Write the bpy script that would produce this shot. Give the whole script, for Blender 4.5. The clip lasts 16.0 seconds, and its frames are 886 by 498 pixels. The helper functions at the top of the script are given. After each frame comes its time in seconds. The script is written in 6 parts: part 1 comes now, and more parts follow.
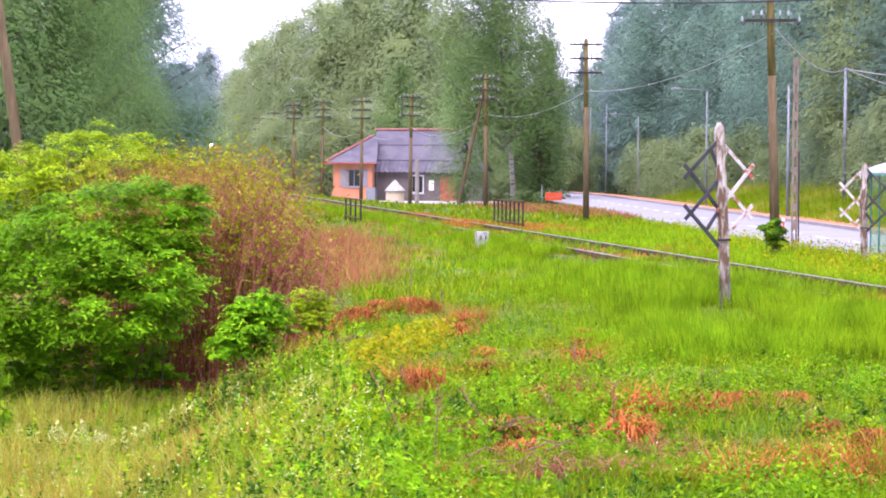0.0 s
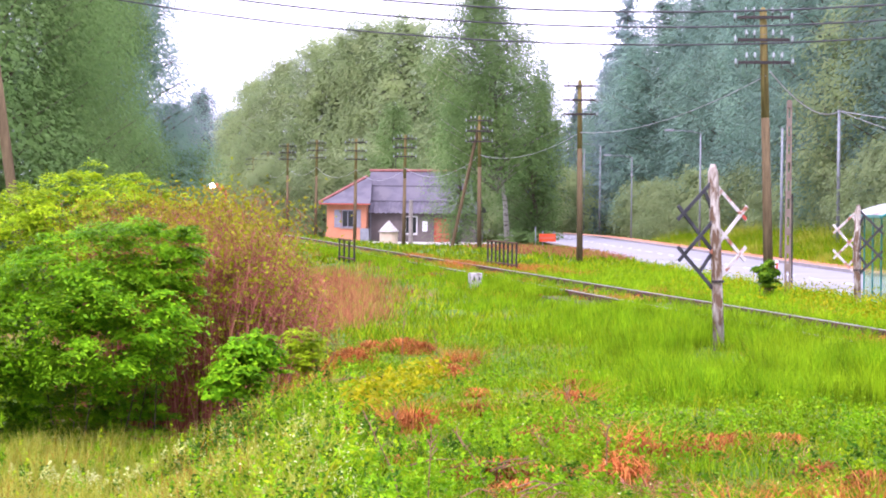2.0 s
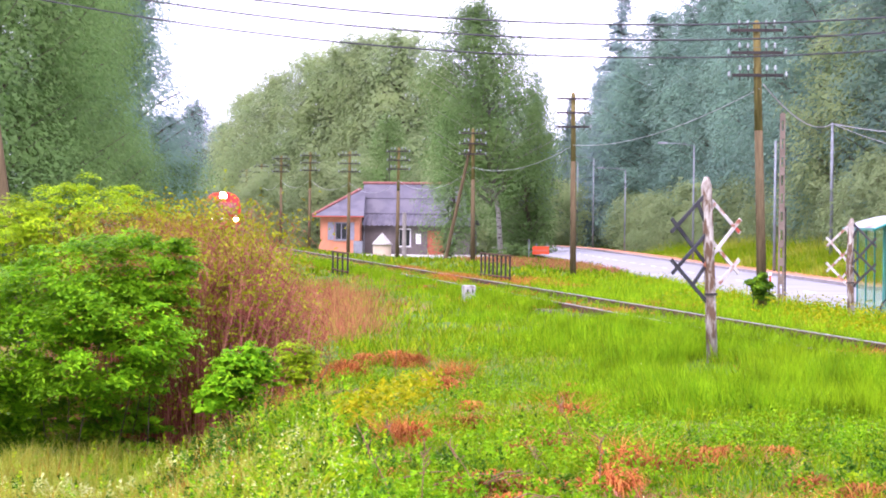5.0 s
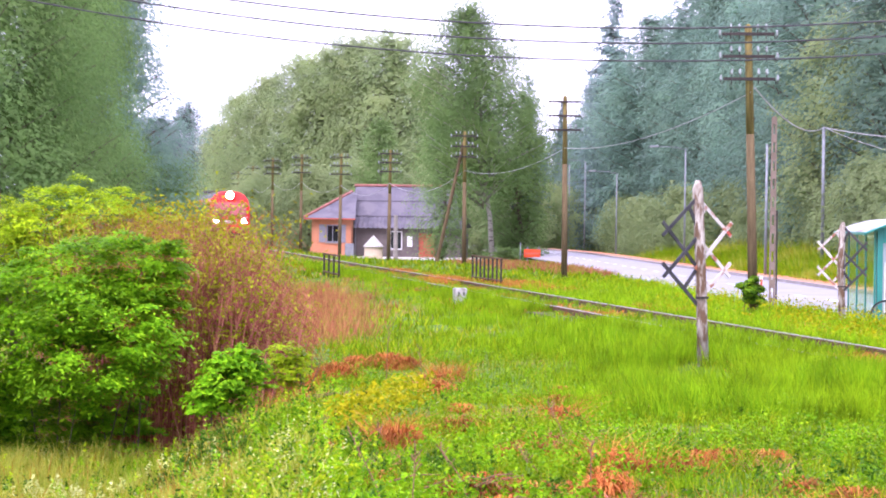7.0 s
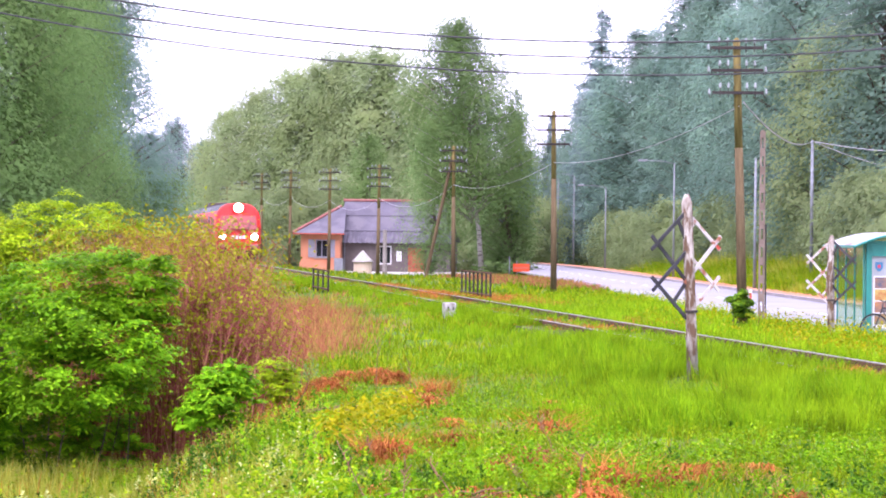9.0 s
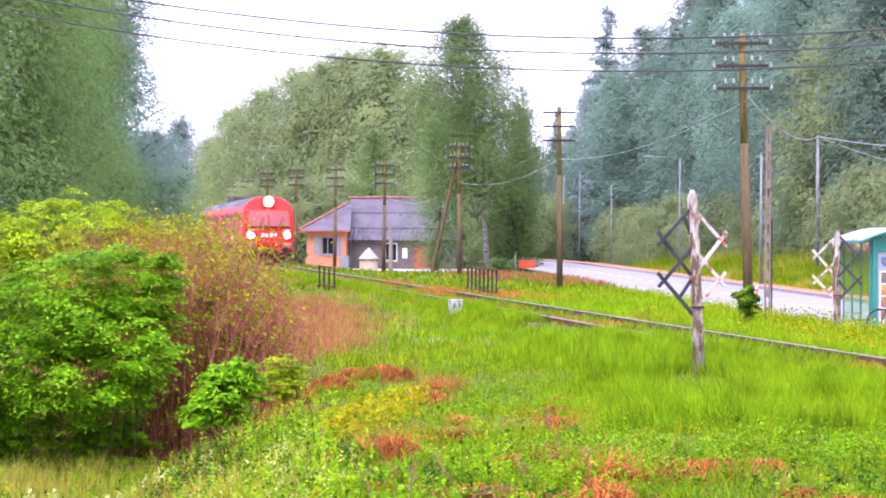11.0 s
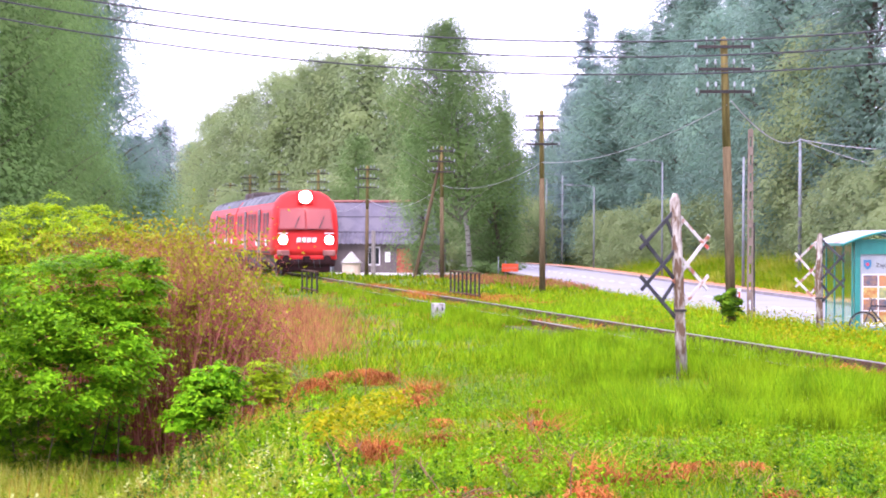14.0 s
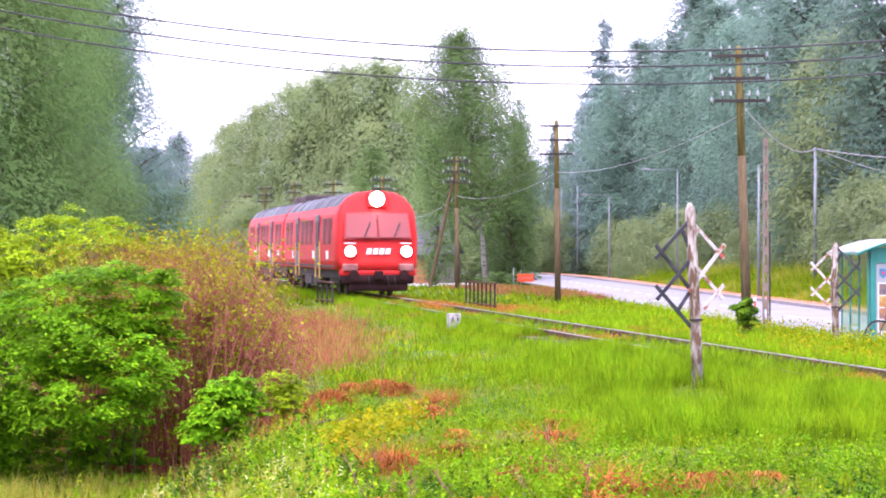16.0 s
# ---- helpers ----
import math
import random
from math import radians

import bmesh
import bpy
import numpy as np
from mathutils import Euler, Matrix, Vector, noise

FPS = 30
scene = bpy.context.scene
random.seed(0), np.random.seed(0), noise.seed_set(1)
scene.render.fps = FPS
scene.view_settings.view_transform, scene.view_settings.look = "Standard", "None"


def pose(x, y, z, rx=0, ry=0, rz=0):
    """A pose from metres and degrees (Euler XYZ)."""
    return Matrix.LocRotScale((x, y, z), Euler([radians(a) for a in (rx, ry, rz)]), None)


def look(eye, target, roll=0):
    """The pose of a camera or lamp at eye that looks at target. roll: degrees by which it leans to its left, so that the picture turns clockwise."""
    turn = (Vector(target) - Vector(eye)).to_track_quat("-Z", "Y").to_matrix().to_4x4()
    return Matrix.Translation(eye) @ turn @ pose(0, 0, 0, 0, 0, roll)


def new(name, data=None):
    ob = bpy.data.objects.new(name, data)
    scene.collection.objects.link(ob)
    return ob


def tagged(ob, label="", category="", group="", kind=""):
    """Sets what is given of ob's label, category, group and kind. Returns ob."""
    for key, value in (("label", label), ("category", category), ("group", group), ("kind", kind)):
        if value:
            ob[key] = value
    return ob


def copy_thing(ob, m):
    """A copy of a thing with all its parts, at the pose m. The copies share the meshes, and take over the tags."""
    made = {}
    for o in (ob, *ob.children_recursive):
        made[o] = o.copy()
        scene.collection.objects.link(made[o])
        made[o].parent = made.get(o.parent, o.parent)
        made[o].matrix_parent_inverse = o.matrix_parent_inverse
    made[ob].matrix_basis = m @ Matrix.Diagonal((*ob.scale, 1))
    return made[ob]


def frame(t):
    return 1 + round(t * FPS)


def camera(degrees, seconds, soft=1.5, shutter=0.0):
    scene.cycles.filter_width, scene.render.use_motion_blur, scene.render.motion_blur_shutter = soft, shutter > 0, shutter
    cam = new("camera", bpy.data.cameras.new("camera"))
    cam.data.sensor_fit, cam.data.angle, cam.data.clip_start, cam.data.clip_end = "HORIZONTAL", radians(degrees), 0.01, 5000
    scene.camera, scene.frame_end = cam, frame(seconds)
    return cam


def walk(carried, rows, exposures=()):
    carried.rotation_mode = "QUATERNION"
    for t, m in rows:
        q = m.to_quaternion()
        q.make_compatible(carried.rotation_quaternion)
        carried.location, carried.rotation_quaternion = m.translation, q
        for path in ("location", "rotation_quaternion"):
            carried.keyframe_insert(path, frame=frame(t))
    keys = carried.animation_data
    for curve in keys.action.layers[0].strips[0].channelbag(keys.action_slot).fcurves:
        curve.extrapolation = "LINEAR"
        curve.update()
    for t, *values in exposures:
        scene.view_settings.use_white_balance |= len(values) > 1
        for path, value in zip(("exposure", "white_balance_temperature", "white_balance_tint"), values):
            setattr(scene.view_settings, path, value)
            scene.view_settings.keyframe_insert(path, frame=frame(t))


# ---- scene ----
# ================= camera and its walk =================
cam = camera(19.77, 16.0, soft=1.9)
EYE_Z = 1.7                      # above the rail heads, which lie at z = 0


def aim(yaw, pitch, roll):
    return pose(0, 0, EYE_Z, 90 + pitch, 0, yaw) @ pose(0, 0, 0, 0, 0, roll)


PATH = [(0, 0.629, -1.863, 0.397), (0.5, 0.547, -1.558, 0.520), (1, 0.511, -1.327, 0.502), (1.5, 0.579, -1.071, 0.567),
        (2, 0.491, -0.938, 0.540), (2.5, 0.384, -0.881, 0.693), (3, 0.304, -0.827, 0.748), (5.5, 0.353, -0.635, 0.560),
        (6, 0.273, -0.629, 0.632), (6.5, 0.155, -0.626, 0.696), (7, 0.152, -0.591, 0.743), (7.5, 0.228, -0.605, 0.505),
        (8, 0.237, -0.399, 0.609), (8.5, 0.195, -0.246, 0.692), (9, -0.088, -0.259, 0.573), (11.5, 0.034, -0.336, 0.287),
        (12, -0.116, -0.332, 0.200), (12.5, -0.181, -0.279, 0.180), (13, 0.007, -0.176, 0.249), (13.5, 0.027, -0.112, 0.141),
        (14, -0.344, -0.246, 0.228), (14.5, -0.351, -0.323, 0.194), (15, -0.225, -0.248, 0.245), (15.5, -0.161, -0.108, -0.025),
        (16, 0.0, -0.013, 0.0)]
walk(cam, [(t, aim(a, b, c)) for t, a, b, c in PATH], exposures=[(0, 1.45, 5900, 41), (3, 1.53, 5890, 41), (5.5, 1.55, 5890, 41), (16, 1.57, 5890, 43)])

# ================= sky and sun: a bright overcast =================
SUN_EL, SUN_AZ = 60.0, 200.0     # degrees; azimuth clockwise from the track's far end
world = bpy.data.worlds.new("sky")
scene.world = world
world.use_nodes = True
wn, wl = world.node_tree.nodes, world.node_tree.links
sky = wn.new("ShaderNodeTexSky")
sky.sky_type, sky.sun_disc = 'NISHITA', False
sky.sun_elevation, sky.sun_rotation = radians(SUN_EL), radians(SUN_AZ)
sky.air_density, sky.dust_density, sky.ozone_density = 1.0, 4.0, 1.0
veil = wn.new("ShaderNodeHueSaturation")
veil.inputs["Saturation"].default_value = 0.12
wl.new(sky.outputs[0], veil.inputs["Color"])
cloud = wn.new("ShaderNodeMix")                  # an even white cloud sheet over the sky
cloud.data_type = 'RGBA'
cloud.inputs["Factor"].default_value = 0.85
cloud.inputs["B"].default_value = (6.8, 7.1, 7.8, 1)
wl.new(veil.outputs[0], cloud.inputs["A"])
wl.new(cloud.outputs["Result"], wn["Background"].inputs["Color"])
wn["Background"].inputs["Strength"].default_value = 0.15
sun = new("sun", bpy.data.lights.new("sun", "SUN"))
sun.data.energy, sun.data.angle, sun.data.color = 1.75, radians(40), (1.0, 0.96, 0.88)
sun.matrix_world = look((0, 0, 0), (-math.sin(radians(SUN_AZ)) * math.cos(radians(SUN_EL)),
                                    -math.cos(radians(SUN_AZ)) * math.cos(radians(SUN_EL)), -math.sin(radians(SUN_EL))))

# ================= materials =================


def nodes_of(name):
    m = bpy.data.materials.new(name)
    m.use_nodes = True
    return m, m.node_tree.nodes, m.node_tree.links, m.node_tree.nodes["Principled BSDF"]


def ramp(n, stops):
    r = n.new("ShaderNodeValToRGB")
    while len(r.color_ramp.elements) < len(stops):
        r.color_ramp.elements.new(0.5)
    for e, (p, c) in zip(r.color_ramp.elements, stops):
        e.position, e.color = p, (*c, 1)
    return r


def surface(name, a, b, scale=3.0, rough=0.8, metal=0.0, bump=0.3, fine=40.0, stretch=(1, 1, 1), stain=None, stain_scale=1.0, coat=0.0, spec=0.4, stain_from=0.52):
    """Two colours mixed by noise at two scales, an optional stain with a shape of its own, fine relief."""
    m, n, l, p = nodes_of(name)
    tc, mp = n.new("ShaderNodeTexCoord"), n.new("ShaderNodeMapping")
    mp.inputs["Scale"].default_value = stretch
    l.new(tc.outputs["Object"], mp.inputs["Vector"])
    n1, n2 = n.new("ShaderNodeTexNoise"), n.new("ShaderNodeTexNoise")
    n1.inputs["Scale"].default_value, n2.inputs["Scale"].default_value = scale, fine
    n1.inputs["Detail"].default_value, n2.inputs["Detail"].default_value = 6, 4
    for q in (n1, n2):
        l.new(mp.outputs[0], q.inputs["Vector"])
    ad = n.new("ShaderNodeMath")
    ad.operation = 'MULTIPLY_ADD'
    ad.inputs[1].default_value = 0.35
    l.new(n2.outputs["Fac"], ad.inputs[0])
    l.new(n1.outputs["Fac"], ad.inputs[2])
    r = ramp(n, [(0.48, a), (0.86, b)])
    l.new(ad.outputs[0], r.inputs[0])
    out = r.outputs[0]
    if stain:
        n3 = n.new("ShaderNodeTexNoise")
        n3.inputs["Scale"].default_value, n3.inputs["Detail"].default_value = stain_scale, 8
        l.new(mp.outputs[0], n3.inputs["Vector"])
        k = ramp(n, [(stain_from, (0, 0, 0)), (stain_from + 0.10, (1, 1, 1))])
        l.new(n3.outputs["Fac"], k.inputs[0])
        mx = n.new("ShaderNodeMix")
        mx.data_type = 'RGBA'
        l.new(k.outputs[0], mx.inputs["Factor"])
        l.new(out, mx.inputs["A"])
        mx.inputs["B"].default_value = (*stain, 1)
        out = mx.outputs["Result"]
    l.new(out, p.inputs["Base Color"])
    p.inputs["Roughness"].default_value, p.inputs["Metallic"].default_value = rough, metal
    p.inputs["Coat Weight"].default_value = coat
    p.inputs["Specular IOR Level"].default_value = spec
    bp = n.new("ShaderNodeBump")
    bp.inputs["Strength"].default_value, bp.inputs["Distance"].default_value = bump, 0.02
    l.new(ad.outputs[0], bp.inputs["Height"])
    l.new(bp.outputs[0], p.inputs["Normal"])
    return m


def leafy(name, stops, rough=0.55, through_light=0.35, patch=None, patch_scale=0.25, clump=3.0, vary=0.3, sat=1.1, airy=0.0):
    """Leaves or blades: each one takes its own colour, groups drift in tone, light shines through."""
    m, n, l, p = nodes_of(name)
    geo, tc = n.new("ShaderNodeNewGeometry"), n.new("ShaderNodeTexCoord")
    r = ramp(n, stops)
    l.new(geo.outputs["Random Per Island"], r.inputs[0])
    out = r.outputs[0]
    nz = n.new("ShaderNodeTexNoise")
    nz.inputs["Scale"].default_value, nz.inputs["Detail"].default_value = patch_scale, 4
    l.new(tc.outputs["Object"], nz.inputs["Vector"])
    k = ramp(n, [(0.42, (0, 0, 0)), (0.62, (1, 1, 1))])
    l.new(nz.outputs["Fac"], k.inputs[0])
    mx = n.new("ShaderNodeMix")
    mx.data_type = 'RGBA'
    l.new(k.outputs[0], mx.inputs["Factor"])
    l.new(out, mx.inputs["A"])
    if patch:
        mx.inputs["B"].default_value = (*patch, 1)
        mx2 = n.new("ShaderNodeMix")
        mx2.data_type = 'RGBA'
        mx2.inputs["Factor"].default_value = 0.45
        l.new(out, mx2.inputs["A"])
        l.new(mx.outputs["Result"], mx2.inputs["B"])
        out = mx2.outputs["Result"]
    oi, hs = n.new("ShaderNodeObjectInfo"), n.new("ShaderNodeHueSaturation")
    mr, tn, tm, mu = n.new("ShaderNodeMapRange"), n.new("ShaderNodeTexNoise"), n.new("ShaderNodeMapRange"), n.new("ShaderNodeMath")
    mr.inputs["To Min"].default_value, mr.inputs["To Max"].default_value = 0.8, 1.2
    l.new(oi.outputs["Random"], mr.inputs["Value"])
    tn.inputs["Scale"].default_value, tn.inputs["Detail"].default_value = clump, 3
    l.new(tc.outputs["Object"], tn.inputs["Vector"])
    tm.inputs["From Min"].default_value, tm.inputs["From Max"].default_value = 0.35, 0.65
    tm.inputs["To Min"].default_value, tm.inputs["To Max"].default_value = 1 - vary, 1 + vary
    l.new(tn.outputs["Fac"], tm.inputs["Value"])
    mu.operation = 'MULTIPLY'
    l.new(mr.outputs[0], mu.inputs[0])
    l.new(tm.outputs[0], mu.inputs[1])
    l.new(mu.outputs[0], hs.inputs["Value"])
    hs.inputs["Saturation"].default_value = sat
    l.new(out, hs.inputs["Color"])
    out = hs.outputs[0]
    l.new(out, p.inputs["Base Color"])
    p.inputs["Roughness"].default_value = rough
    p.inputs["Specular IOR Level"].default_value = 0.06
    tr, ms = n.new("ShaderNodeBsdfTranslucent"), n.new("ShaderNodeMixShader")
    l.new(out, tr.inputs["Color"])
    ms.inputs[0].default_value = through_light
    l.new(p.outputs[0], ms.inputs[1])
    l.new(tr.outputs[0], ms.inputs[2])
    out = ms.outputs[0]
    if airy:                     # sprays of many small leaves with gaps between them
        tp, mg = n.new("ShaderNodeBsdfTransparent"), n.new("ShaderNodeMixShader")
        mg.inputs[0].default_value = airy
        l.new(out, mg.inputs[1])
        l.new(tp.outputs[0], mg.inputs[2])
        out = mg.outputs[0]
    l.new(out, n["Material Output"].inputs["Surface"])
    return m


def plain(name, c, rough=0.5, metal=0.0, glow=0.0):
    m, n, l, p = nodes_of(name)
    p.inputs["Base Color"].default_value = (*c, 1)
    p.inputs["Roughness"].default_value, p.inputs["Metallic"].default_value = rough, metal
    if glow:
        p.inputs["Emission Color"].default_value, p.inputs["Emission Strength"].default_value = (*c, 1), glow
    return m


def clear(name, tint=(0.9, 0.95, 0.95)):
    m, n, l, p = nodes_of(name)
    p.inputs["Base Color"].default_value = (*tint, 1)
    p.inputs["Transmission Weight"].default_value, p.inputs["Roughness"].default_value = 1.0, 0.05
    p.inputs["IOR"].default_value = 1.1
    return m


def meadow_ground():
    """Soil with moss and thatch under the grass."""
    m, n, l, p = nodes_of("meadow_soil")
    tc = n.new("ShaderNodeTexCoord")
    a, b = n.new("ShaderNodeTexNoise"), n.new("ShaderNodeTexNoise")
    a.inputs["Scale"].default_value, a.inputs["Detail"].default_value = 0.35, 6
    b.inputs["Scale"].default_value, b.inputs["Detail"].default_value = 9, 6
    for q in (a, b):
        l.new(tc.outputs["Object"], q.inputs["Vector"])
    ra = ramp(n, [(0.38, (0.076, 0.152, 0.0152)), (0.55, (0.0988, 0.182, 0.019)), (0.68, (0.228, 0.129, 0.038))])
    rb = ramp(n, [(0.35, (0.35, 0.35, 0.35)), (0.7, (1, 1, 1))])
    l.new(a.outputs["Fac"], ra.inputs[0])
    l.new(b.outputs["Fac"], rb.inputs[0])
    mx = n.new("ShaderNodeMix")
    mx.data_type, mx.blend_type = 'RGBA', 'MULTIPLY'
    mx.inputs["Factor"].default_value = 0.8
    l.new(ra.outputs[0], mx.inputs["A"])
    l.new(rb.outputs[0], mx.inputs["B"])
    l.new(mx.outputs["Result"], p.inputs["Base Color"])
    p.inputs["Roughness"].default_value = 0.95
    p.inputs["Specular IOR Level"].default_value = 0.08
    bp = n.new("ShaderNodeBump")
    bp.inputs["Strength"].default_value, bp.inputs["Distance"].default_value = 0.8, 0.05
    l.new(b.outputs["Fac"], bp.inputs["Height"])
    l.new(bp.outputs[0], p.inputs["Normal"])
    return m


M_SOIL = meadow_ground()
M_ASPHALT = surface("worn_pale_asphalt", (0.15, 0.15, 0.165), (0.215, 0.215, 0.23), 0.5, 0.6, 0, 0.15, 60)
M_LINE = surface("road_paint", (0.6, 0.6, 0.592), (0.68, 0.68, 0.672), 8, 0.6)
M_KERB = surface("kerb_concrete", (0.176, 0.16, 0.152), (0.272, 0.248, 0.24), 4, 0.9)
M_BRICKWAY = surface("brick_paving", (0.336, 0.12, 0.056), (0.44, 0.192, 0.096), 2, 0.85)
M_GRAVEL = surface("pale_gravel", (0.336, 0.32, 0.288), (0.48, 0.456, 0.416), 3, 0.95, 0, 0.6, 80)
M_RAIL = surface("rusty_rail_steel", (0.05, 0.028, 0.02), (0.13, 0.065, 0.04), 6, 0.85, 0.0, spec=0.1)
M_RAILTOP = surface("worn_rail_head", (0.15, 0.12, 0.105), (0.27, 0.235, 0.215), 4, 0.55, 0.2, 0.05, spec=0.25)
M_SLEEPER = surface("tarred_sleeper_wood", (0.04, 0.028, 0.02), (0.104, 0.072, 0.048), 4, 0.9, stretch=(1, 6, 1))
M_POLE = surface("weathered_brown_pole_wood", (0.068, 0.05, 0.027), (0.135, 0.10, 0.053), 3, 0.9, 0, 0.4, 30, (6, 6, 0.7), spec=0.08)
M_POLE_TOP = surface("lichened_yellow_pole_wood", (0.10, 0.08, 0.028), (0.20, 0.16, 0.055), 3, 0.9, 0, 0.4, 30, (6, 6, 0.7), spec=0.12)
M_ARM = surface("dark_rusted_iron", (0.016, 0.0136, 0.0136), (0.04, 0.0304, 0.0272), 5, 0.8, 0.1)
M_PORCELAIN = plain("white_porcelain", (0.24, 0.272, 0.272), 0.2)
M_CONCRETE = surface("grey_concrete", (0.16, 0.144, 0.128), (0.264, 0.24, 0.216), 4, 0.9, 0, 0.4)
M_POLE_CONCRETE = surface("brownish_concrete", (0.128, 0.096, 0.072), (0.216, 0.168, 0.132), 4, 0.9, 0, 0.4)
M_GALV = surface("galvanised_steel", (0.136, 0.152, 0.168), (0.208, 0.224, 0.24), 5, 0.6, 0.2, 0.1)
M_WIRE = plain("dark_wire", (0.024, 0.024, 0.028), 0.6)
M_CABLE = surface("pale_cable_sheath", (0.24, 0.24, 0.256), (0.32, 0.32, 0.336), 3, 0.5)
M_WHITEWOOD = surface("flaking_white_paint", (0.128, 0.096, 0.068), (0.432, 0.4, 0.352), 9, 0.9, 0, 0.8, 50, (1, 1, 0.3), (0.112, 0.068, 0.04), 13, spec=0.2, stain_from=0.45)
M_BLACKBAR = surface("black_painted_steel", (0.012, 0.012, 0.016), (0.04, 0.04, 0.044), 6, 0.6, 0, 0.2)
M_WHITEBAR = surface("white_painted_steel", (0.368, 0.344, 0.32), (0.512, 0.488, 0.464), 6, 0.8, 0, 0.4, 40, (1, 1, 1), (0.272, 0.104, 0.056), 7)
M_REDBAR = surface("red_painted_steel", (0.36, 0.04, 0.024), (0.48, 0.096, 0.056), 4, 0.6)
M_TRAIN = surface("red_train_paint", (0.496, 0.02, 0.016), (0.576, 0.032, 0.024), 0.8, 0.55, 0, 0.02, 20, spec=0.15)
M_TRAIN_ROOF = surface("grey_train_roof_paint", (0.075, 0.08, 0.09), (0.125, 0.13, 0.145), 0.8, 0.7, 0, 0.1, 12, (1, 1, 1), (0.05, 0.05, 0.055), 0.6)
M_TRAIN_DARK = surface("sooty_underframe", (0.024, 0.02, 0.02), (0.072, 0.048, 0.044), 3, 0.8)
M_TRAIN_GREY = surface("dark_door_paint", (0.07, 0.035, 0.04), (0.11, 0.06, 0.065), 2, 0.5)
M_YELLOW = surface("yellow_edge_paint", (0.496, 0.288, 0.04), (0.6, 0.376, 0.08), 4, 0.5)
M_GLASS_DARK = plain("dark_window_glass", (0.016, 0.0176, 0.02), 0.06)
M_TRAIN_GLASS = surface("brown_tinted_side_glass", (0.04, 0.0144, 0.016), (0.072, 0.024, 0.024), 0.7, 0.5, spec=0.15)
# the windscreen's pinkish red is headlamp glare put into its colour
M_WINDSCREEN = plain("windscreen_glass_with_glare", (0.24, 0.05, 0.045), 0.1)
M_WHITE = plain("white_marking", (0.68, 0.68, 0.68), 0.5)
M_LAMP = plain("lit_headlamp", (1.0, 0.86, 0.62), 0.3, 0, 60.0)
M_PEACH = surface("peach_render", (0.416, 0.16, 0.08), (0.496, 0.216, 0.12), 1.2, 0.9, 0, 0.2)
M_CREAM = surface("cream_render", (0.48, 0.376, 0.272), (0.576, 0.464, 0.352), 1.5, 0.9, 0, 0.2)
M_GREYWALL = surface("grey_brown_render", (0.08, 0.068, 0.064), (0.128, 0.108, 0.1), 1.2, 0.9, 0, 0.2)
M_ROOF = surface("grey_fibre_cement", (0.06, 0.056, 0.072), (0.104, 0.096, 0.12), 1.0, 0.8, 0, 0.2, 14, (1, 1, 1), (0.104, 0.096, 0.112), 0.8)
M_RIDGE = surface("red_ridge_tile", (0.20, 0.075, 0.065), (0.28, 0.12, 0.10), 3, 0.85, spec=0.2)
M_DOOR = surface("red_brown_door_paint", (0.304, 0.056, 0.032), (0.384, 0.088, 0.048), 3, 0.6)
M_SHUTTER = surface("grey_shutter_paint", (0.16, 0.16, 0.192), (0.224, 0.224, 0.256), 5, 0.7)
M_FRAME = plain("white_window_frame", (0.624, 0.624, 0.624), 0.5)
M_TEAL = surface("teal_green_steel", (0.008, 0.16, 0.136), (0.016, 0.224, 0.184), 3, 0.45)
M_POLY = clear("shelter_glass", (0.80, 0.92, 0.86))
M_ROOFSHEET = surface("white_shelter_roof_sheet", (0.288, 0.304, 0.328), (0.4, 0.408, 0.424), 2, 0.6, 0, 0.1, 20, (1, 1, 1), (0.24, 0.184, 0.176), 1.6)
M_WHITEWASH = surface("worn_whitewash", (0.24, 0.23, 0.21), (0.40, 0.39, 0.36), 6, 0.9, 0, 0.4, 50, (1, 1, 1), (0.16, 0.14, 0.115), 9)
M_POSTER = surface("pale_poster_paper", (0.24, 0.264, 0.28), (0.336, 0.36, 0.368), 2, 0.5, 0, 0.05)
M_ORANGE = surface("orange_sign_paint", (0.42, 0.045, 0.012), (0.48, 0.075, 0.02), 3, 0.7, spec=0.2)
M_BARK = surface("brown_bark", (0.048, 0.036, 0.028), (0.12, 0.088, 0.064), 4, 0.95, 0, 0.8, 20, (3, 3, 0.6))
M_BIRCH = surface("birch_bark", (0.272, 0.248, 0.224), (0.4, 0.368, 0.344), 3, 0.8, 0, 0.4, 20, (1, 1, 3), (0.08, 0.064, 0.056), 3)
M_RUBBER = plain("black_rubber", (0.012, 0.012, 0.012), 0.8)

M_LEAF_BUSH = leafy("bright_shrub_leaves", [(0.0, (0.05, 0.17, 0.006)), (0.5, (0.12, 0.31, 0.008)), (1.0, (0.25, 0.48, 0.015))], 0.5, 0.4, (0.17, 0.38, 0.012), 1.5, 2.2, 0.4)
M_LEAF_LIME = leafy("lime_shrub_leaves", [(0.0, (0.15, 0.28, 0.008)), (0.5, (0.27, 0.41, 0.012)), (1.0, (0.42, 0.55, 0.025))], 0.5, 0.4)
M_LEAF_DARK = leafy("dark_oval_leaves", [(0.0, (0.0304, 0.076, 0.0114)), (0.5, (0.076, 0.16, 0.019)), (1.0, (0.167, 0.274, 0.0304))], 0.5, 0.4)
M_LEAF_OLIVE = leafy("olive_shrub_leaves", [(0.0, (0.20, 0.19, 0.02)), (0.5, (0.27, 0.31, 0.03)), (1.0, (0.38, 0.44, 0.05))], 0.6, 0.45, (0.36, 0.17, 0.06), 0.5)
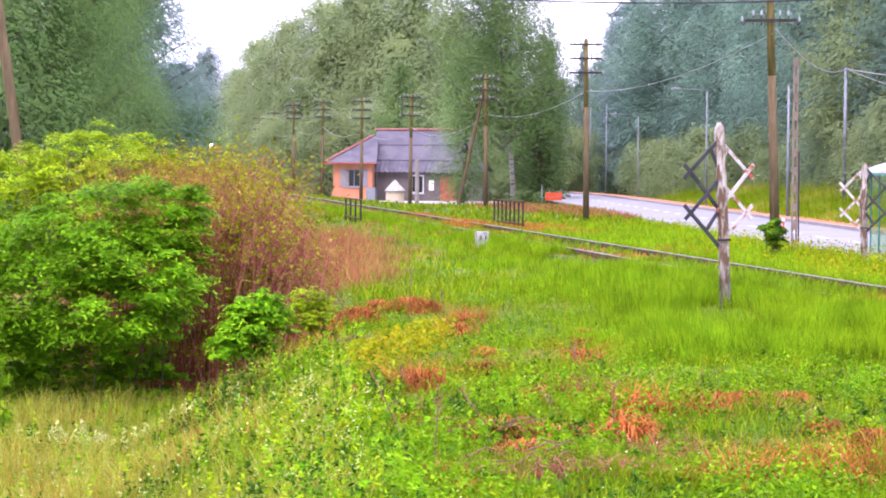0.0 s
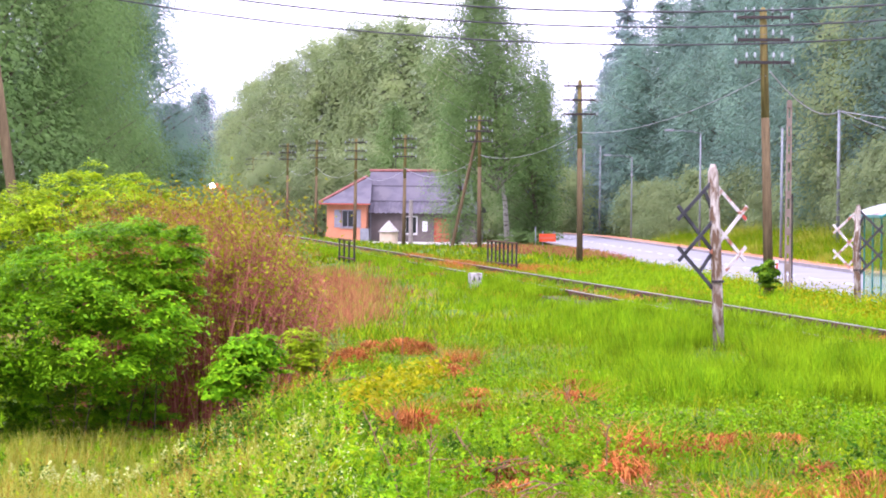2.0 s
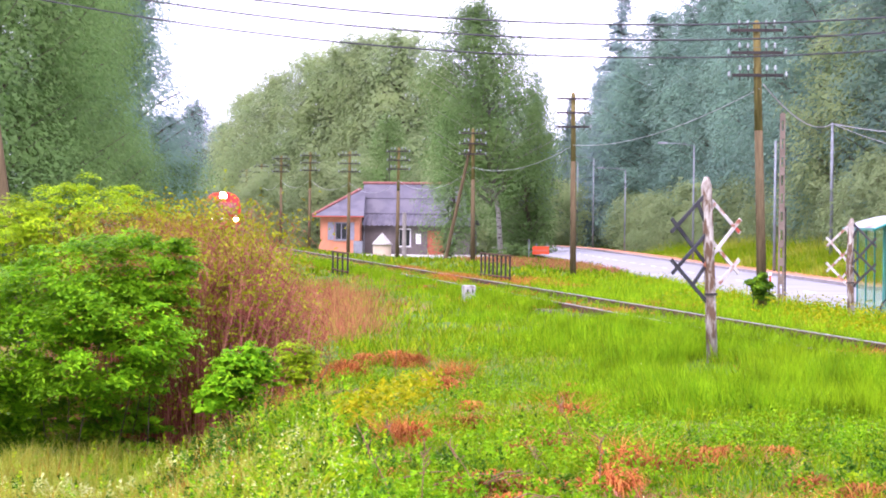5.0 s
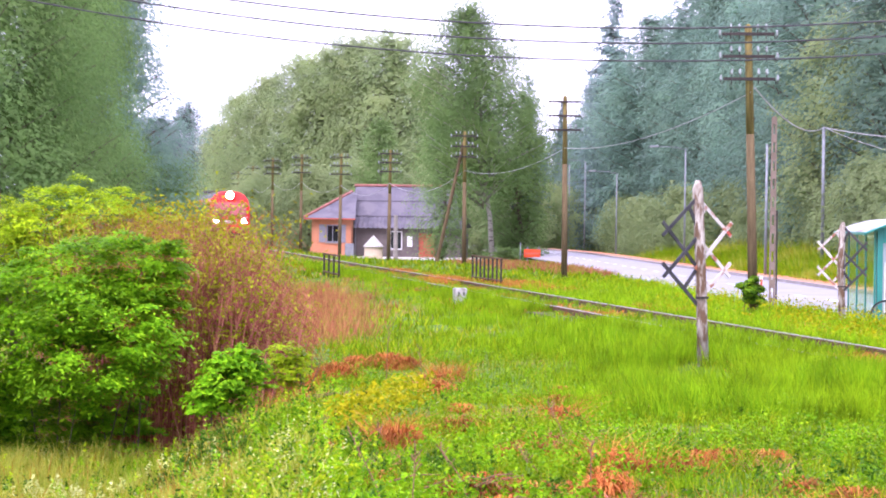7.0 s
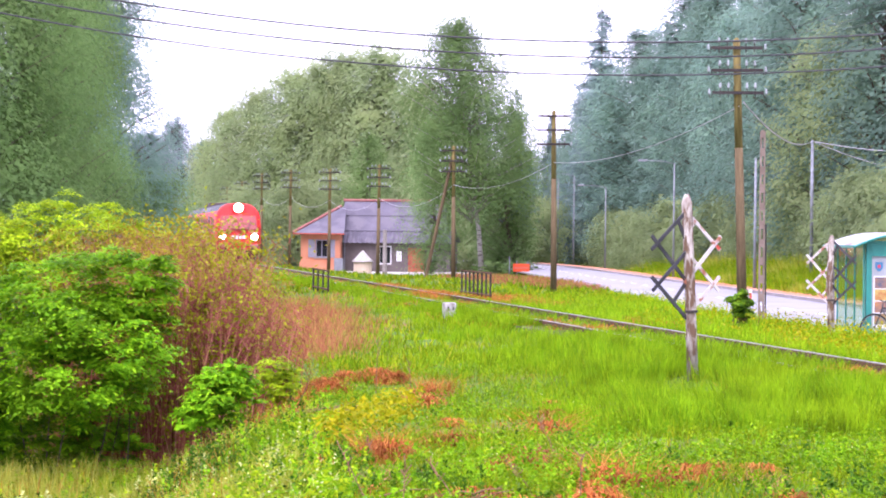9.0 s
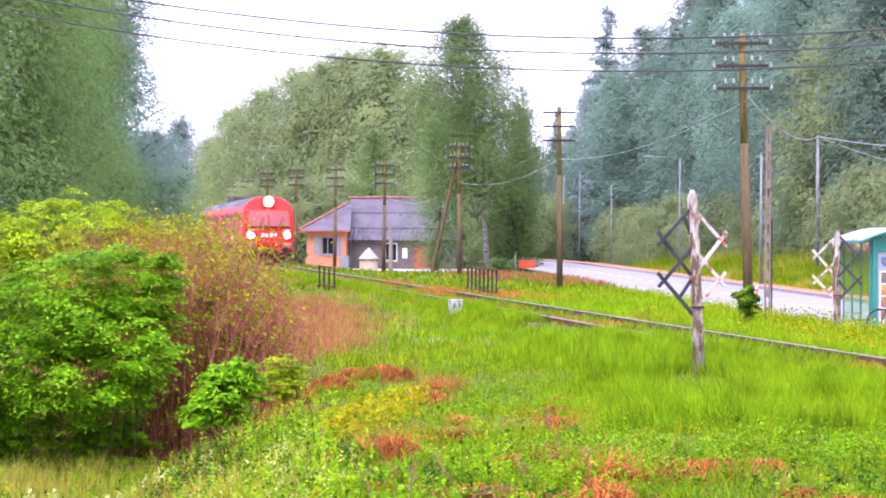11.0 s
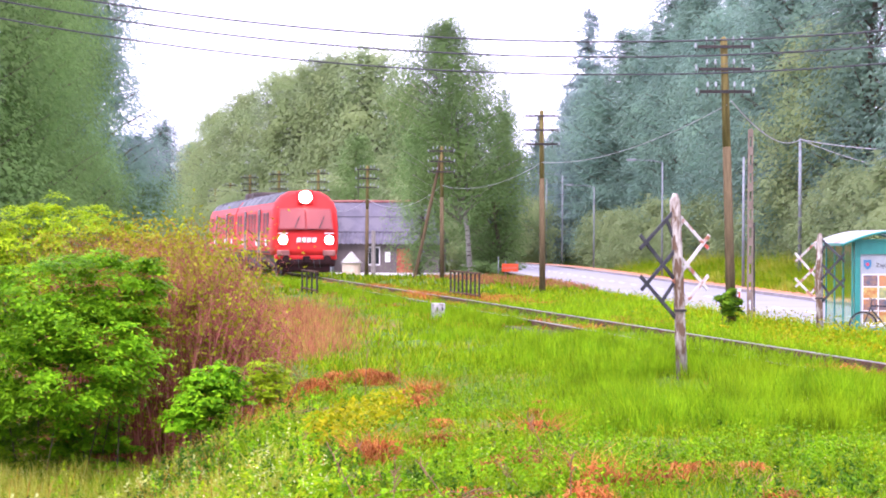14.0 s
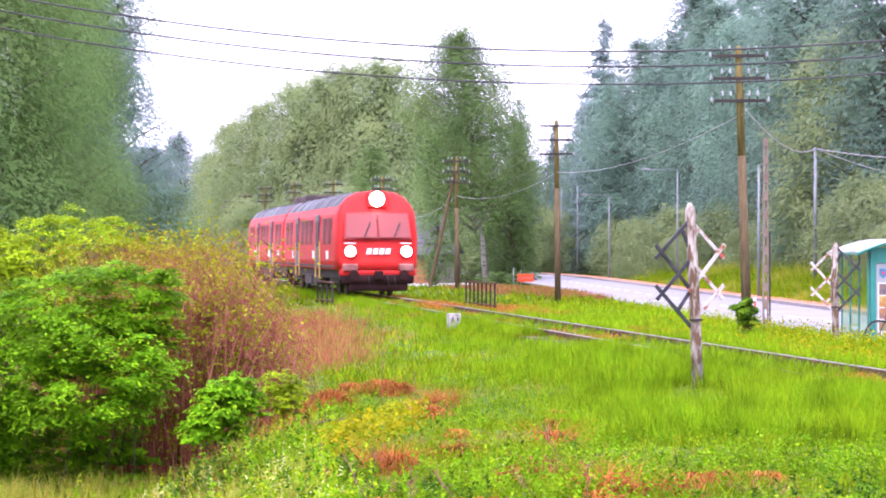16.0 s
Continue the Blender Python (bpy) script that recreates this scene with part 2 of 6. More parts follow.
M_TWIG_RED = leafy("reddish_twigs", [(0.0, (0.15, 0.045, 0.035)), (0.5, (0.30, 0.10, 0.075)), (1.0, (0.44, 0.20, 0.14))], 0.8, 0.25, None, 0.25, 3.0, 0.3, 1.05)
M_LEAF_A = leafy("tree_leaves_mid", [(0.0, (0.13, 0.23, 0.075)), (0.5, (0.155, 0.265, 0.085)), (1.0, (0.185, 0.30, 0.10))], 0.85, 0.6, (0.19, 0.27, 0.08), 0.25, 0.35, 0.14, 1.0, 0.25)
# distance haze is put into the next three base colours, paling and bluing them
M_LEAF_B = leafy("tree_leaves_haze_pale", [(0.0, (0.23, 0.31, 0.135)), (0.5, (0.25, 0.33, 0.15)), (1.0, (0.27, 0.35, 0.165))], 0.85, 0.6, (0.28, 0.32, 0.13), 0.25, 0.25, 0.10, 1.0, 0.25)
M_LEAF_C = leafy("tree_leaves_haze_blue", [(0.0, (0.155, 0.26, 0.205)), (0.5, (0.175, 0.285, 0.225)), (1.0, (0.20, 0.315, 0.245))], 0.85, 0.6, (0.20, 0.31, 0.19), 0.25, 0.25, 0.14, 1.0, 0.25)
M_NEEDLE = leafy("haze_blue_spruce_needles", [(0.0, (0.17, 0.25, 0.235)), (0.5, (0.19, 0.275, 0.255)), (1.0, (0.215, 0.30, 0.275))], 0.8, 0.5, None, 0.25, 0.3, 0.12, 1.0, 0.25)
# far leaves: haze painted as a pale blue-grey, left half clear
M_LEAF_FAR = leafy("haze_blue_far_leaves", [(0.0, (0.33, 0.41, 0.40)), (1.0, (0.36, 0.44, 0.43))], 0.8, 0.65, None, 0.25, 0.2, 0.04, 1.0, 0.5)
M_GRASS = leafy("meadow_grass_blades", [(0.0, (0.0553, 0.129, 0.00456)), (0.45, (0.117, 0.228, 0.0076)), (0.85, (0.2, 0.312, 0.0137)), (1.0, (0.332, 0.258, 0.038))], 0.5, 0.4, (0.207, 0.258, 0.0228), 0.8, 4.0, 0.45)
M_GRASS_LIME = leafy("tall_lime_grass_blades", [(0.0, (0.0899, 0.213, 0.00608)), (0.5, (0.148, 0.293, 0.00912)), (1.0, (0.242, 0.38, 0.0152))], 0.5, 0.45, (0.228, 0.334, 0.0152), 0.6, 2.5, 0.52)
M_GRASS_DRY = leafy("straw_grass_blades", [(0.0, (0.36, 0.20, 0.045)), (0.25, (0.36, 0.36, 0.06)), (1.0, (0.50, 0.52, 0.14))], 0.7, 0.4, (0.28, 0.38, 0.05), 1.2, 3.0, 0.35)
M_GRASS_RUST = leafy("rust_dead_grass", [(0.0, (0.17, 0.05, 0.02)), (0.5, (0.34, 0.11, 0.036)), (1.0, (0.45, 0.21, 0.07))], 0.8, 0.3, None, 0.25, 3.0, 0.4, 1.05)
M_GRASS_PINK = leafy("reddish_seeding_grass", [(0.0, (0.228, 0.076, 0.0494)), (0.5, (0.319, 0.137, 0.0836)), (1.0, (0.365, 0.258, 0.0912))], 0.8, 0.3)
M_WEED = leafy("low_weed_leaves", [(0.0, (0.0592, 0.18, 0.008)), (0.5, (0.127, 0.3, 0.012)), (1.0, (0.246, 0.41, 0.02))], 0.5, 0.35, (0.2, 0.33, 0.02), 0.9, 2.5, 0.4)
M_WEED_YEL = leafy("yellow_weed_leaves", [(0.0, (0.213, 0.258, 0.0114)), (0.5, (0.342, 0.342, 0.0152)), (1.0, (0.471, 0.41, 0.0228))], 0.5, 0.4)
M_FLOWER = leafy("cream_flower_heads", [(0.0, (0.42, 0.46, 0.14)), (1.0, (0.62, 0.63, 0.32))], 0.6, 0.3)
M_LEAF_DEEP = leafy("deep_green_weed_leaves", [(0.0, (0.02, 0.06, 0.008)), (0.5, (0.045, 0.115, 0.014)), (1.0, (0.10, 0.19, 0.024))], 0.55, 0.25)
M_PALE_WEED = leafy("pale_mugwort_leaves", [(0.0, (0.10, 0.20, 0.06)), (0.5, (0.17, 0.28, 0.10)), (1.0, (0.26, 0.36, 0.16))], 0.6, 0.35)
M_STALK = surface("dry_brown_stalk", (0.12, 0.055, 0.03), (0.24, 0.13, 0.07), 5, 0.9)

# ================= helpers for building =================
rng = np.random.default_rng(7)


def thing(name, label, category, group="", at=(0, 0, 0), rz=0, kind=""):
    ob = new(name)
    ob.empty_display_size = 0.2
    ob.matrix_basis = pose(*at, 0, 0, rz)
    return tagged(ob, label, category, group, kind)


def part(name, bm, material, parent=None, label=""):
    me = bpy.data.meshes.new(name)
    bmesh.ops.recalc_face_normals(bm, faces=bm.faces)
    bm.to_mesh(me)
    bm.free()
    me.materials.append(material)
    ob = new(name, me)
    ob.parent = parent
    return tagged(ob, label)


def smooth(ob):
    ob.data.polygons.foreach_set("use_smooth", [True] * len(ob.data.polygons))
    return ob


def box(x0, x1, y0, y1, z0, z1, bevel=0.0, bm=None):
    bm = bm or bmesh.new()
    made = bmesh.ops.create_cube(bm, size=1.0, matrix=Matrix.LocRotScale(((x0 + x1) / 2, (y0 + y1) / 2, (z0 + z1) / 2), None, (x1 - x0, y1 - y0, z1 - z0)))
    if bevel:
        es = list({e for v in made["verts"] for e in v.link_edges})
        bmesh.ops.bevel(bm, geom=es, offset=bevel, segments=2, affect='EDGES', profile=0.6)
    return bm


def bar(a, b, w, d, bm=None, side=(0, 1, 0)):
    """A flat bar from a to b, w wide and d thick along side."""
    bm = bm or bmesh.new()
    a, b, s = Vector(a), Vector(b), Vector(side)
    along = (b - a).normalized()
    across = along.cross(s).normalized()
    s = across.cross(along)
    m = Matrix((across, s, along)).transposed().to_4x4()
    m.translation = (a + b) / 2
    bmesh.ops.create_cube(bm, size=1.0, matrix=m @ Matrix.Diagonal((w, d, (b - a).length, 1)))
    return bm


def tube(points, radii, sides=8, bm=None):
    """A tapered round limb through points."""
    bm = bm or bmesh.new()
    pts = [Vector(p) for p in points]
    if not hasattr(radii, "__len__"):
        radii = [radii] * len(pts)
    rings = []
    for i, p in enumerate(pts):
        d = (pts[min(i + 1, len(pts) - 1)] - pts[max(i - 1, 0)]).normalized()
        u = d.cross(Vector((0.13, 0.97, 0.21))).normalized()
        v = d.cross(u)
        rings.append([bm.verts.new(p + radii[i] * (math.cos(2 * math.pi * k / sides) * u + math.sin(2 * math.pi * k / sides) * v)) for k in range(sides)])
    for r0, r1 in zip(rings, rings[1:]):
        for k in range(sides):
            bm.faces.new((r0[k], r0[(k + 1) % sides], r1[(k + 1) % sides], r1[k]))
    bm.faces.new(rings[0][::-1])
    bm.faces.new(rings[-1])
    return bm


def lathe(profile, sides=16, bm=None, at=(0, 0, 0)):
    """(radius, height) pairs turned about a vertical axis."""
    bm = bm or bmesh.new()
    rings = [[bm.verts.new((at[0] + r * math.cos(2 * math.pi * k / sides), at[1] + r * math.sin(2 * math.pi * k / sides), at[2] + z)) for k in range(sides)] for r, z in profile]
    for r0, r1 in zip(rings, rings[1:]):
        for k in range(sides):
            bm.faces.new((r0[k], r0[(k + 1) % sides], r1[(k + 1) % sides], r1[k]))
    bm.faces.new(rings[0][::-1])
    bm.faces.new(rings[-1])
    return bm


def raw_mesh(name, verts, faces, material, parent=None, kind="", label="", category=""):
    """A mesh from arrays: verts n x 3, faces m x k."""
    me = bpy.data.meshes.new(name)
    k = faces.shape[1]
    me.vertices.add(len(verts))
    me.vertices.foreach_set("co", np.ascontiguousarray(verts, dtype=np.float32).ravel())
    me.loops.add(faces.size)
    me.loops.foreach_set("vertex_index", np.ascontiguousarray(faces, dtype=np.int32).ravel())
    me.polygons.add(len(faces))
    me.polygons.foreach_set("loop_start", np.arange(0, faces.size, k, dtype=np.int32))
    me.polygons.foreach_set("loop_total", np.full(len(faces), k, dtype=np.int32))
    me.update(calc_edges=True)
    me.materials.append(material)
    ob = new(name, me)
    ob.parent = parent
    return tagged(ob, label, category, "", kind)


def unit(n, r=None):
    v = (r or rng).normal(size=(n, 3))
    return v / np.linalg.norm(v, axis=1)[:, None]


def leaf_arrays(centres, length, width, droop=0.0, up=0.0, r=None, out=None, turn=0.45, simple=False):
    """Folded pointed leaves, four corners and two triangles each, at the centres; out: the way they turn their faces."""
    r = r or rng
    n = len(centres)
    d = unit(n, r)
    d[:, 2] = d[:, 2] * 0.6 - droop + up
    d /= np.linalg.norm(d, axis=1)[:, None]
    if out is not None:
        w = out / (np.linalg.norm(out, axis=1)[:, None] + 1e-6) + turn * unit(n, r) + np.array([0, 0, 0.35])
        w /= np.linalg.norm(w, axis=1)[:, None] + 1e-9
        d = d - w * np.sum(d * w, 1)[:, None]
        d /= np.linalg.norm(d, axis=1)[:, None] + 1e-9
    s = np.cross(d, unit(n, r) if out is None else w)
    s /= np.linalg.norm(s, axis=1)[:, None] + 1e-9
    nrm = np.cross(d, s)
    ln = length * r.uniform(0.7, 1.3, (n, 1))
    wd = width * r.uniform(0.7, 1.3, (n, 1))
    if simple:                   # far leaves: one pointed triangle each
        v = np.stack([centres - d * ln / 2 + s * wd / 2, centres - d * ln / 2 - s * wd / 2, centres + d * ln / 2], 1).reshape(-1, 3)
        return v, np.arange(3 * n).reshape(-1, 3)
    v = np.stack([centres - d * ln / 2, centres + s * wd / 2 + nrm * wd * 0.15, centres + d * ln / 2, centres - s * wd / 2 + nrm * wd * 0.15], 1).reshape(-1, 3)
    i = np.arange(n)[:, None] * 4
    f = np.concatenate([i + [[0, 1, 2]], i + [[0, 2, 3]]], 1).reshape(-1, 3)
    return v, f


def tuft_arrays(cx, cy, per, spread, height, width, g, lean=0.5, sink=0.02, far=False):
    """Tufts: per blades about each centre, leaning outwards, height given tuft by tuft."""
    n = len(cx) * per
    ox, oy = g.normal(size=n) * spread, g.normal(size=n) * spread
    x, y = np.repeat(cx, per) + ox, np.repeat(cy, per) + oy
    base = np.stack([x, y, ground_z(x, y) - sink], 1)
    h = (np.repeat(height, per) * g.uniform(0.45, 1.15, n))[:, None]
    a = g.uniform(0, 2 * np.pi, n)
    side = np.stack([np.cos(a), np.sin(a), np.zeros(n)], 1)
    tip = np.stack([ox / spread + g.normal(size=n) * 0.6, oy / spread + g.normal(size=n) * 0.6, np.zeros(n)], 1) * lean * 0.6
    w = width * 0.5
    if far:                      # blades that stay far off: one triangle each
        v = np.stack([base - side * w * 1.4, base + side * w * 1.4, base + np.array([0, 0, 1.0]) * h + tip * h], 1).reshape(-1, 3)
        return v, np.arange(3 * n).reshape(-1, 3)
    mid = base + np.array([0, 0, 0.62]) * h + tip * h * 0.35
    top = base + np.array([0, 0, 1.0]) * h + tip * h
    v = np.stack([base - side * w, base + side * w, mid + side * w * 0.7, mid - side * w * 0.7, top], 1).reshape(-1, 3)
    i = np.arange(n)[:, None] * 5
    f = np.concatenate([i + [[0, 1, 2]], i + [[0, 2, 3]], i + [[3, 2, 4]]], 1).reshape(-1, 3)
    return v, f


def vnoise(x, y, size, seed):
    """Smooth lattice noise, 0 to 1, with features of the given size in metres."""
    tab = np.random.default_rng(seed).uniform(size=(64, 64))
    out, amp, tot = 0, 1.0, 0
    for o in range(3):
        u, w = x / size * 2 ** o + 1000, y / size * 2 ** o + 1000
        i, j = np.floor(u).astype(int), np.floor(w).astype(int)
        fu, fw = u - i, w - j
        fu, fw = fu * fu * (3 - 2 * fu), fw * fw * (3 - 2 * fw)
        q = lambda a, b: tab[a % 64, b % 64]
        out = out + amp * ((q(i, j) * (1 - fu) + q(i + 1, j) * fu) * (1 - fw) + (q(i, j + 1) * (1 - fu) + q(i + 1, j + 1) * fu) * fw)
        tot += amp
        amp *= 0.5
    return out / tot


def step(v, a, b):
    t = np.clip((v - a) / (b - a), 0, 1)
    return t * t * (3 - 2 * t)


# ================= the lie of the land =================
SLOPE = 0.147                    # the straight track bears away by this much per metre


def track_x(y):
    return 3.4 - SLOPE * (y - 49.7)


def road_left(y):
    return 11.3 - 0.034 * y + 0.0026 * np.maximum(0.0, 85.0 - y) ** 2


ROAD_W = 5.5


def ground_z(x, y):
    x, y = np.asarray(x, float), np.asarray(y, float)
    off = x - track_x(y)
    z = -0.45 + 0.0 * x
    z = z + 0.33 * np.exp(-(off / 2.2) ** 4)                                    # track bed
    near = 1 - step(y, 18, 34)
    z = z + near * 0.30 * step(x, -3.0, 1.0)                                    # bank by the camera
    edge = -0.9 - 0.035 * (y - 20)
    z = z - 0.95 * step(edge - x, 0.0, 2.6) * (1 - step(y, 44, 58)) * step(off, 2.0, -3.0)    # hollow with the bushes
    z = z - 0.75 * step(y, 125, 195) * step(off, 4, 9)                            # falls to the house
    hill = x - (road_left(y) + ROAD_W + 2.5)
    z = z + np.clip(hill, 0, 40) * 0.16 * step(y, 40, 80) + np.clip(hill - 6, 0, 60) * 0.12
    z = np.where(np.abs(x - road_left(y) - ROAD_W / 2) < ROAD_W / 2 + 1.6, np.minimum(z, -0.56), z)
    return z + (0.03 * np.sin(x * 1.7 + y * 0.9) + 0.03 * np.sin(x * 0.6 - y * 1.3)) * step(np.abs(off), 1.2, 3.0)


def ground():
    xs = np.concatenate([-np.geomspace(2500, 32, 14), np.arange(-30, 40, 0.8), np.geomspace(41, 2500, 14)])
    ys = np.concatenate([-np.geomspace(1500, 5, 8), np.arange(-4, 8, 2.0), np.arange(8, 60, 0.7), np.arange(60, 280, 2.0), np.geomspace(284, 4000, 14)])
    gx, gy = np.meshgrid(xs, ys)
    v = np.stack([gx, gy, ground_z(gx, gy)], -1).reshape(-1, 3)
    w = len(xs)
    i = (np.arange(len(ys) - 1)[:, None] * w + np.arange(w - 1)[None]).ravel()
    f = np.stack([i, i + 1, i + w + 1, i + w], 1)
    ob = raw_mesh("ground", v, f, M_SOIL, None, "structure", "grassy uneven ground with bare reddish earth patches", "ground")
    smooth(ob)


ground()


def road():
    r = new("road")
    tagged(r, "pale worn asphalt road with dashed white centre line", "road", "", "structure")
    ys = np.concatenate([np.arange(20, 215, 5.0), np.arange(215, 300, 5.0)])

    def left(y):
        return road_left(y) - 0.0016 * max(0, y - 185) ** 2

    def strip(name, o0, o1, z, mat, lab="", thick=0.1):
        bm = bmesh.new()
        rows = []
        for y in ys:
            x = left(y)
            rows.append([bm.verts.new(p) for p in ((x + o0, y, z - thick), (x + o0, y, z), (x + o1, y, z), (x + o1, y, z - thick))])
        for a, b in zip(rows, rows[1:]):
            for k in range(3):
                bm.faces.new((a[k], a[k + 1], b[k + 1], b[k]))
        return part(name, bm, mat, r, lab)
    strip("carriageway", 0, ROAD_W, -0.50, M_ASPHALT)
    strip("kerb", ROAD_W, ROAD_W + 0.18, -0.38, M_KERB, "grey concrete kerb", 0.2)
    strip("footway", ROAD_W + 0.18, ROAD_W + 1.5, -0.40, M_BRICKWAY, "reddish brick footway", 0.2)
    strip("verge_edge", -0.16, 0, -0.485, M_KERB, "", 0.1)
    for y in np.arange(46, 200, 5.0):
        x = left(y) + ROAD_W / 2
        bm = bmesh.new()
        vs = [bm.verts.new(p) for p in ((x - 0.07, y, -0.496), (x + 0.07, y, -0.496), (x + 0.07 - 0.068, y + 2, -0.496), (x - 0.07 - 0.068, y + 2, -0.496))]
        bm.faces.new(vs)
        part("lane_dash", bm, M_LINE, r)


road()


def rail_track():
    t = thing("railway_track", "single rusty railway track overgrown with grass", "railway track", kind="structure")
    y0, y1 = -15.0, 330.0
    n = Vector((1, SLOPE, 0)).normalized()
    for s in (-0.7175, 0.7175):
        a, b = Vector((track_x(y0), y0, 0)) + n * s, Vector((track_x(y1), y1, 0)) + n * s
        for name, w, z0, z1, mat in (("rail", 0.07, -0.13, -0.012, M_RAIL), ("rail_foot", 0.13, -0.155, -0.13, M_RAIL), ("rail_head", 0.068, -0.012, 0.0, M_RAILTOP)):
            bm = bmesh.new()
            vs = []
            for p in (a, b):
                vs.append([bm.verts.new((p.x + n.x * o, p.y + n.y * o, z)) for o, z in ((-w / 2, z0), (w / 2, z0), (w / 2, z1), (-w / 2, z1))])
            for k in range(4):
                bm.faces.new((vs[0][k], vs[0][(k + 1) % 4], vs[1][(k + 1) % 4], vs[1][k]))
            part(name, bm, mat, t)
    sl = part("sleeper", box(-1.3, 1.3, -0.12, 0.12, -0.28, -0.125, 0.015), M_SLEEPER, t)
    ang = math.degrees(math.atan(SLOPE))
    sl.matrix_basis = pose(track_x(30), 30, 0, 0, 0, ang)
    for i in range(1, 150):
        o = sl.copy()
        scene.collection.objects.link(o)
        y = 30 + i * 0.62
        o.matrix_basis = pose(track_x(y), y, 0, 0, 0, ang + rng.uniform(-0.6, 0.6))


rail_track()

M_TRAIN_HOUSING = surface("faded_red_housing", (0.176, 0.056, 0.048), (0.288, 0.12, 0.104), 5, 0.6)
M_TRAIN_FRAME = surface("dull_red_surround", (0.24, 0.016, 0.016), (0.32, 0.028, 0.024), 2, 0.6)
M_TRAIN_APRON = surface("sooty_red_brown_apron", (0.014, 0.007, 0.007), (0.035, 0.014, 0.014), 2, 0.85, spec=0.1)

# ================= the train =================


WHEELS = []


def train():
    t = thing("railcar", "red two-car diesel railcar with lit headlamps on the track", "train")
    W, H = 1.44, 3.72
    half = [(1.36, 0.95), (1.43, 1.25), (1.44, 2.2), (1.38, 2.9), (1.27, 3.18), (1.02, 3.48), (0.66, 3.66), (0.0, H)]
    prof = half + [(-x, z) for x, z in half[-2::-1]]
    gut = 4                      # the index up to which the wall is painted red

    def shell(y0, y1, lo, hi, closed, scale0=1.0, scale1=1.0):
        bm = bmesh.new()
        pr = prof[lo:hi + 1]
        rings = []
        for y, k in ((y0, scale0), (y1, scale1)):
            rings.append([bm.verts.new((x * k, y, z)) for x, z in pr])
        for i in range(len(pr) - 1):
            bm.faces.new((rings[0][i], rings[0][i + 1], rings[1][i + 1], rings[1][i]))
        if closed:
            for q in rings:
                bm.faces.new(q)
        return bm
    cars = [(1.0, 22.0, 1), (22.7, 43.7, -1)]
    n = len(prof) - 1
    for y0, y1, face in cars:
        c = part("car_body", shell(y0, y1, 0, n, True), M_TRAIN, t, "red painted car body")
        ro = shell(y0 + 0.02, y1 - 0.02, gut, n - gut, True)
        bmesh.ops.translate(ro, verts=ro.verts, vec=(0, 0, 0.012))
        for q in ro.verts:
            q.co.x *= 1.006
        smooth(part("roof", ro, M_TRAIN_ROOF, c, "grey ribbed roof"))
        for k in range(1, 7):
            yy = y0 + (y1 - y0) * k / 7
            rb = bmesh.new()
            for i in range(gut, n - gut):
                (xa, za), (xb, zb) = prof[i], prof[i + 1]
                bar((xa, yy, za + 0.012), (xb, yy, zb + 0.012), 0.06, 0.03, rb)
            part("roof_rib", rb, M_TRAIN_ROOF, c)
        for s in (-1, 1):
            x = s * 1.43
            k = 0

            def panel(name, a, b, z0, z1, mat, out, label=""):
                lean = 0.0
                return part(name, box(min(x, x + s * out), max(x, x + s * out), a, b, z0, z1), mat, c, label)
            # two doorways in grey, windows between
            for d in ((y0 + 5.2, y0 + 6.6), (y0 + 13.6, y0 + 15.0)):
                dr = panel("door", *d, 1.0, 2.95, M_TRAIN_GREY, 0.03, "dark folding door")
                for e in (d[0] - 0.14, d[1] + 0.02):
                    panel("door_edge", e, e + 0.12, 0.62, 1.95, M_YELLOW, 0.035, "yellow door edge strip")
                for wv in (d[0] + 0.12, d[0] + 0.78):
                    ww = part("door_window", box(min(x + s * 0.03, x + s * 0.04), max(x + s * 0.03, x + s * 0.04), wv, wv + 0.5, 1.75, 2.7), M_TRAIN_GLASS, dr)
                tr = part("step", box(min(x - s * .2, x + s * 0.06), max(x - s * .2, x + s * 0.06), d[0], d[1], 0.55, 0.6), M_TRAIN_DARK, c)
            yy = y0 + 1.0
            while yy < y1 - 1.6:
                if not any(abs(yy + 0.6 - d) < 1.5 for d in (y0 + 5.9, y0 + 14.3)):
                    wi = panel("side_window", yy, yy + 1.25, 1.85, 2.78, M_TRAIN_GLASS, 0.012)
                    part("window_bar", box(min(x + s * .012, x + s * 0.03), max(x + s * .012, x + s * 0.03), yy + 0.6, yy + 0.66, 1.85, 2.72), M_TRAIN, wi)
                yy += 1.75
            panel("waist_stripe", y0 + 0.3, y1 - 0.3, 1.02, 1.10, M_TRAIN_DARK, 0.008)
            # pale mark on the wall in place of a logo
            for lo_y in (y0 + 7.2, y0 + 16.0, y0 + 2.0):
                panel("wall_mark", lo_y, lo_y + 0.9, 1.32, 1.62, M_WHITE, 0.006, "plain white wall marking")
        # underframe
        part("underframe", box(-1.2, 1.2, y0 + 0.2, y1 - 0.2, 0.62, 1.0, 0.03), M_TRAIN_DARK, c, "sooty underframe")
        for k, (a, b) in enumerate(((7.2, 9.4), (10.0, 12.8))):
            part("equipment_box", box(-1.28, 1.28, y0 + a, y0 + b, 0.32, 0.7, 0.04), M_TRAIN_DARK, c)
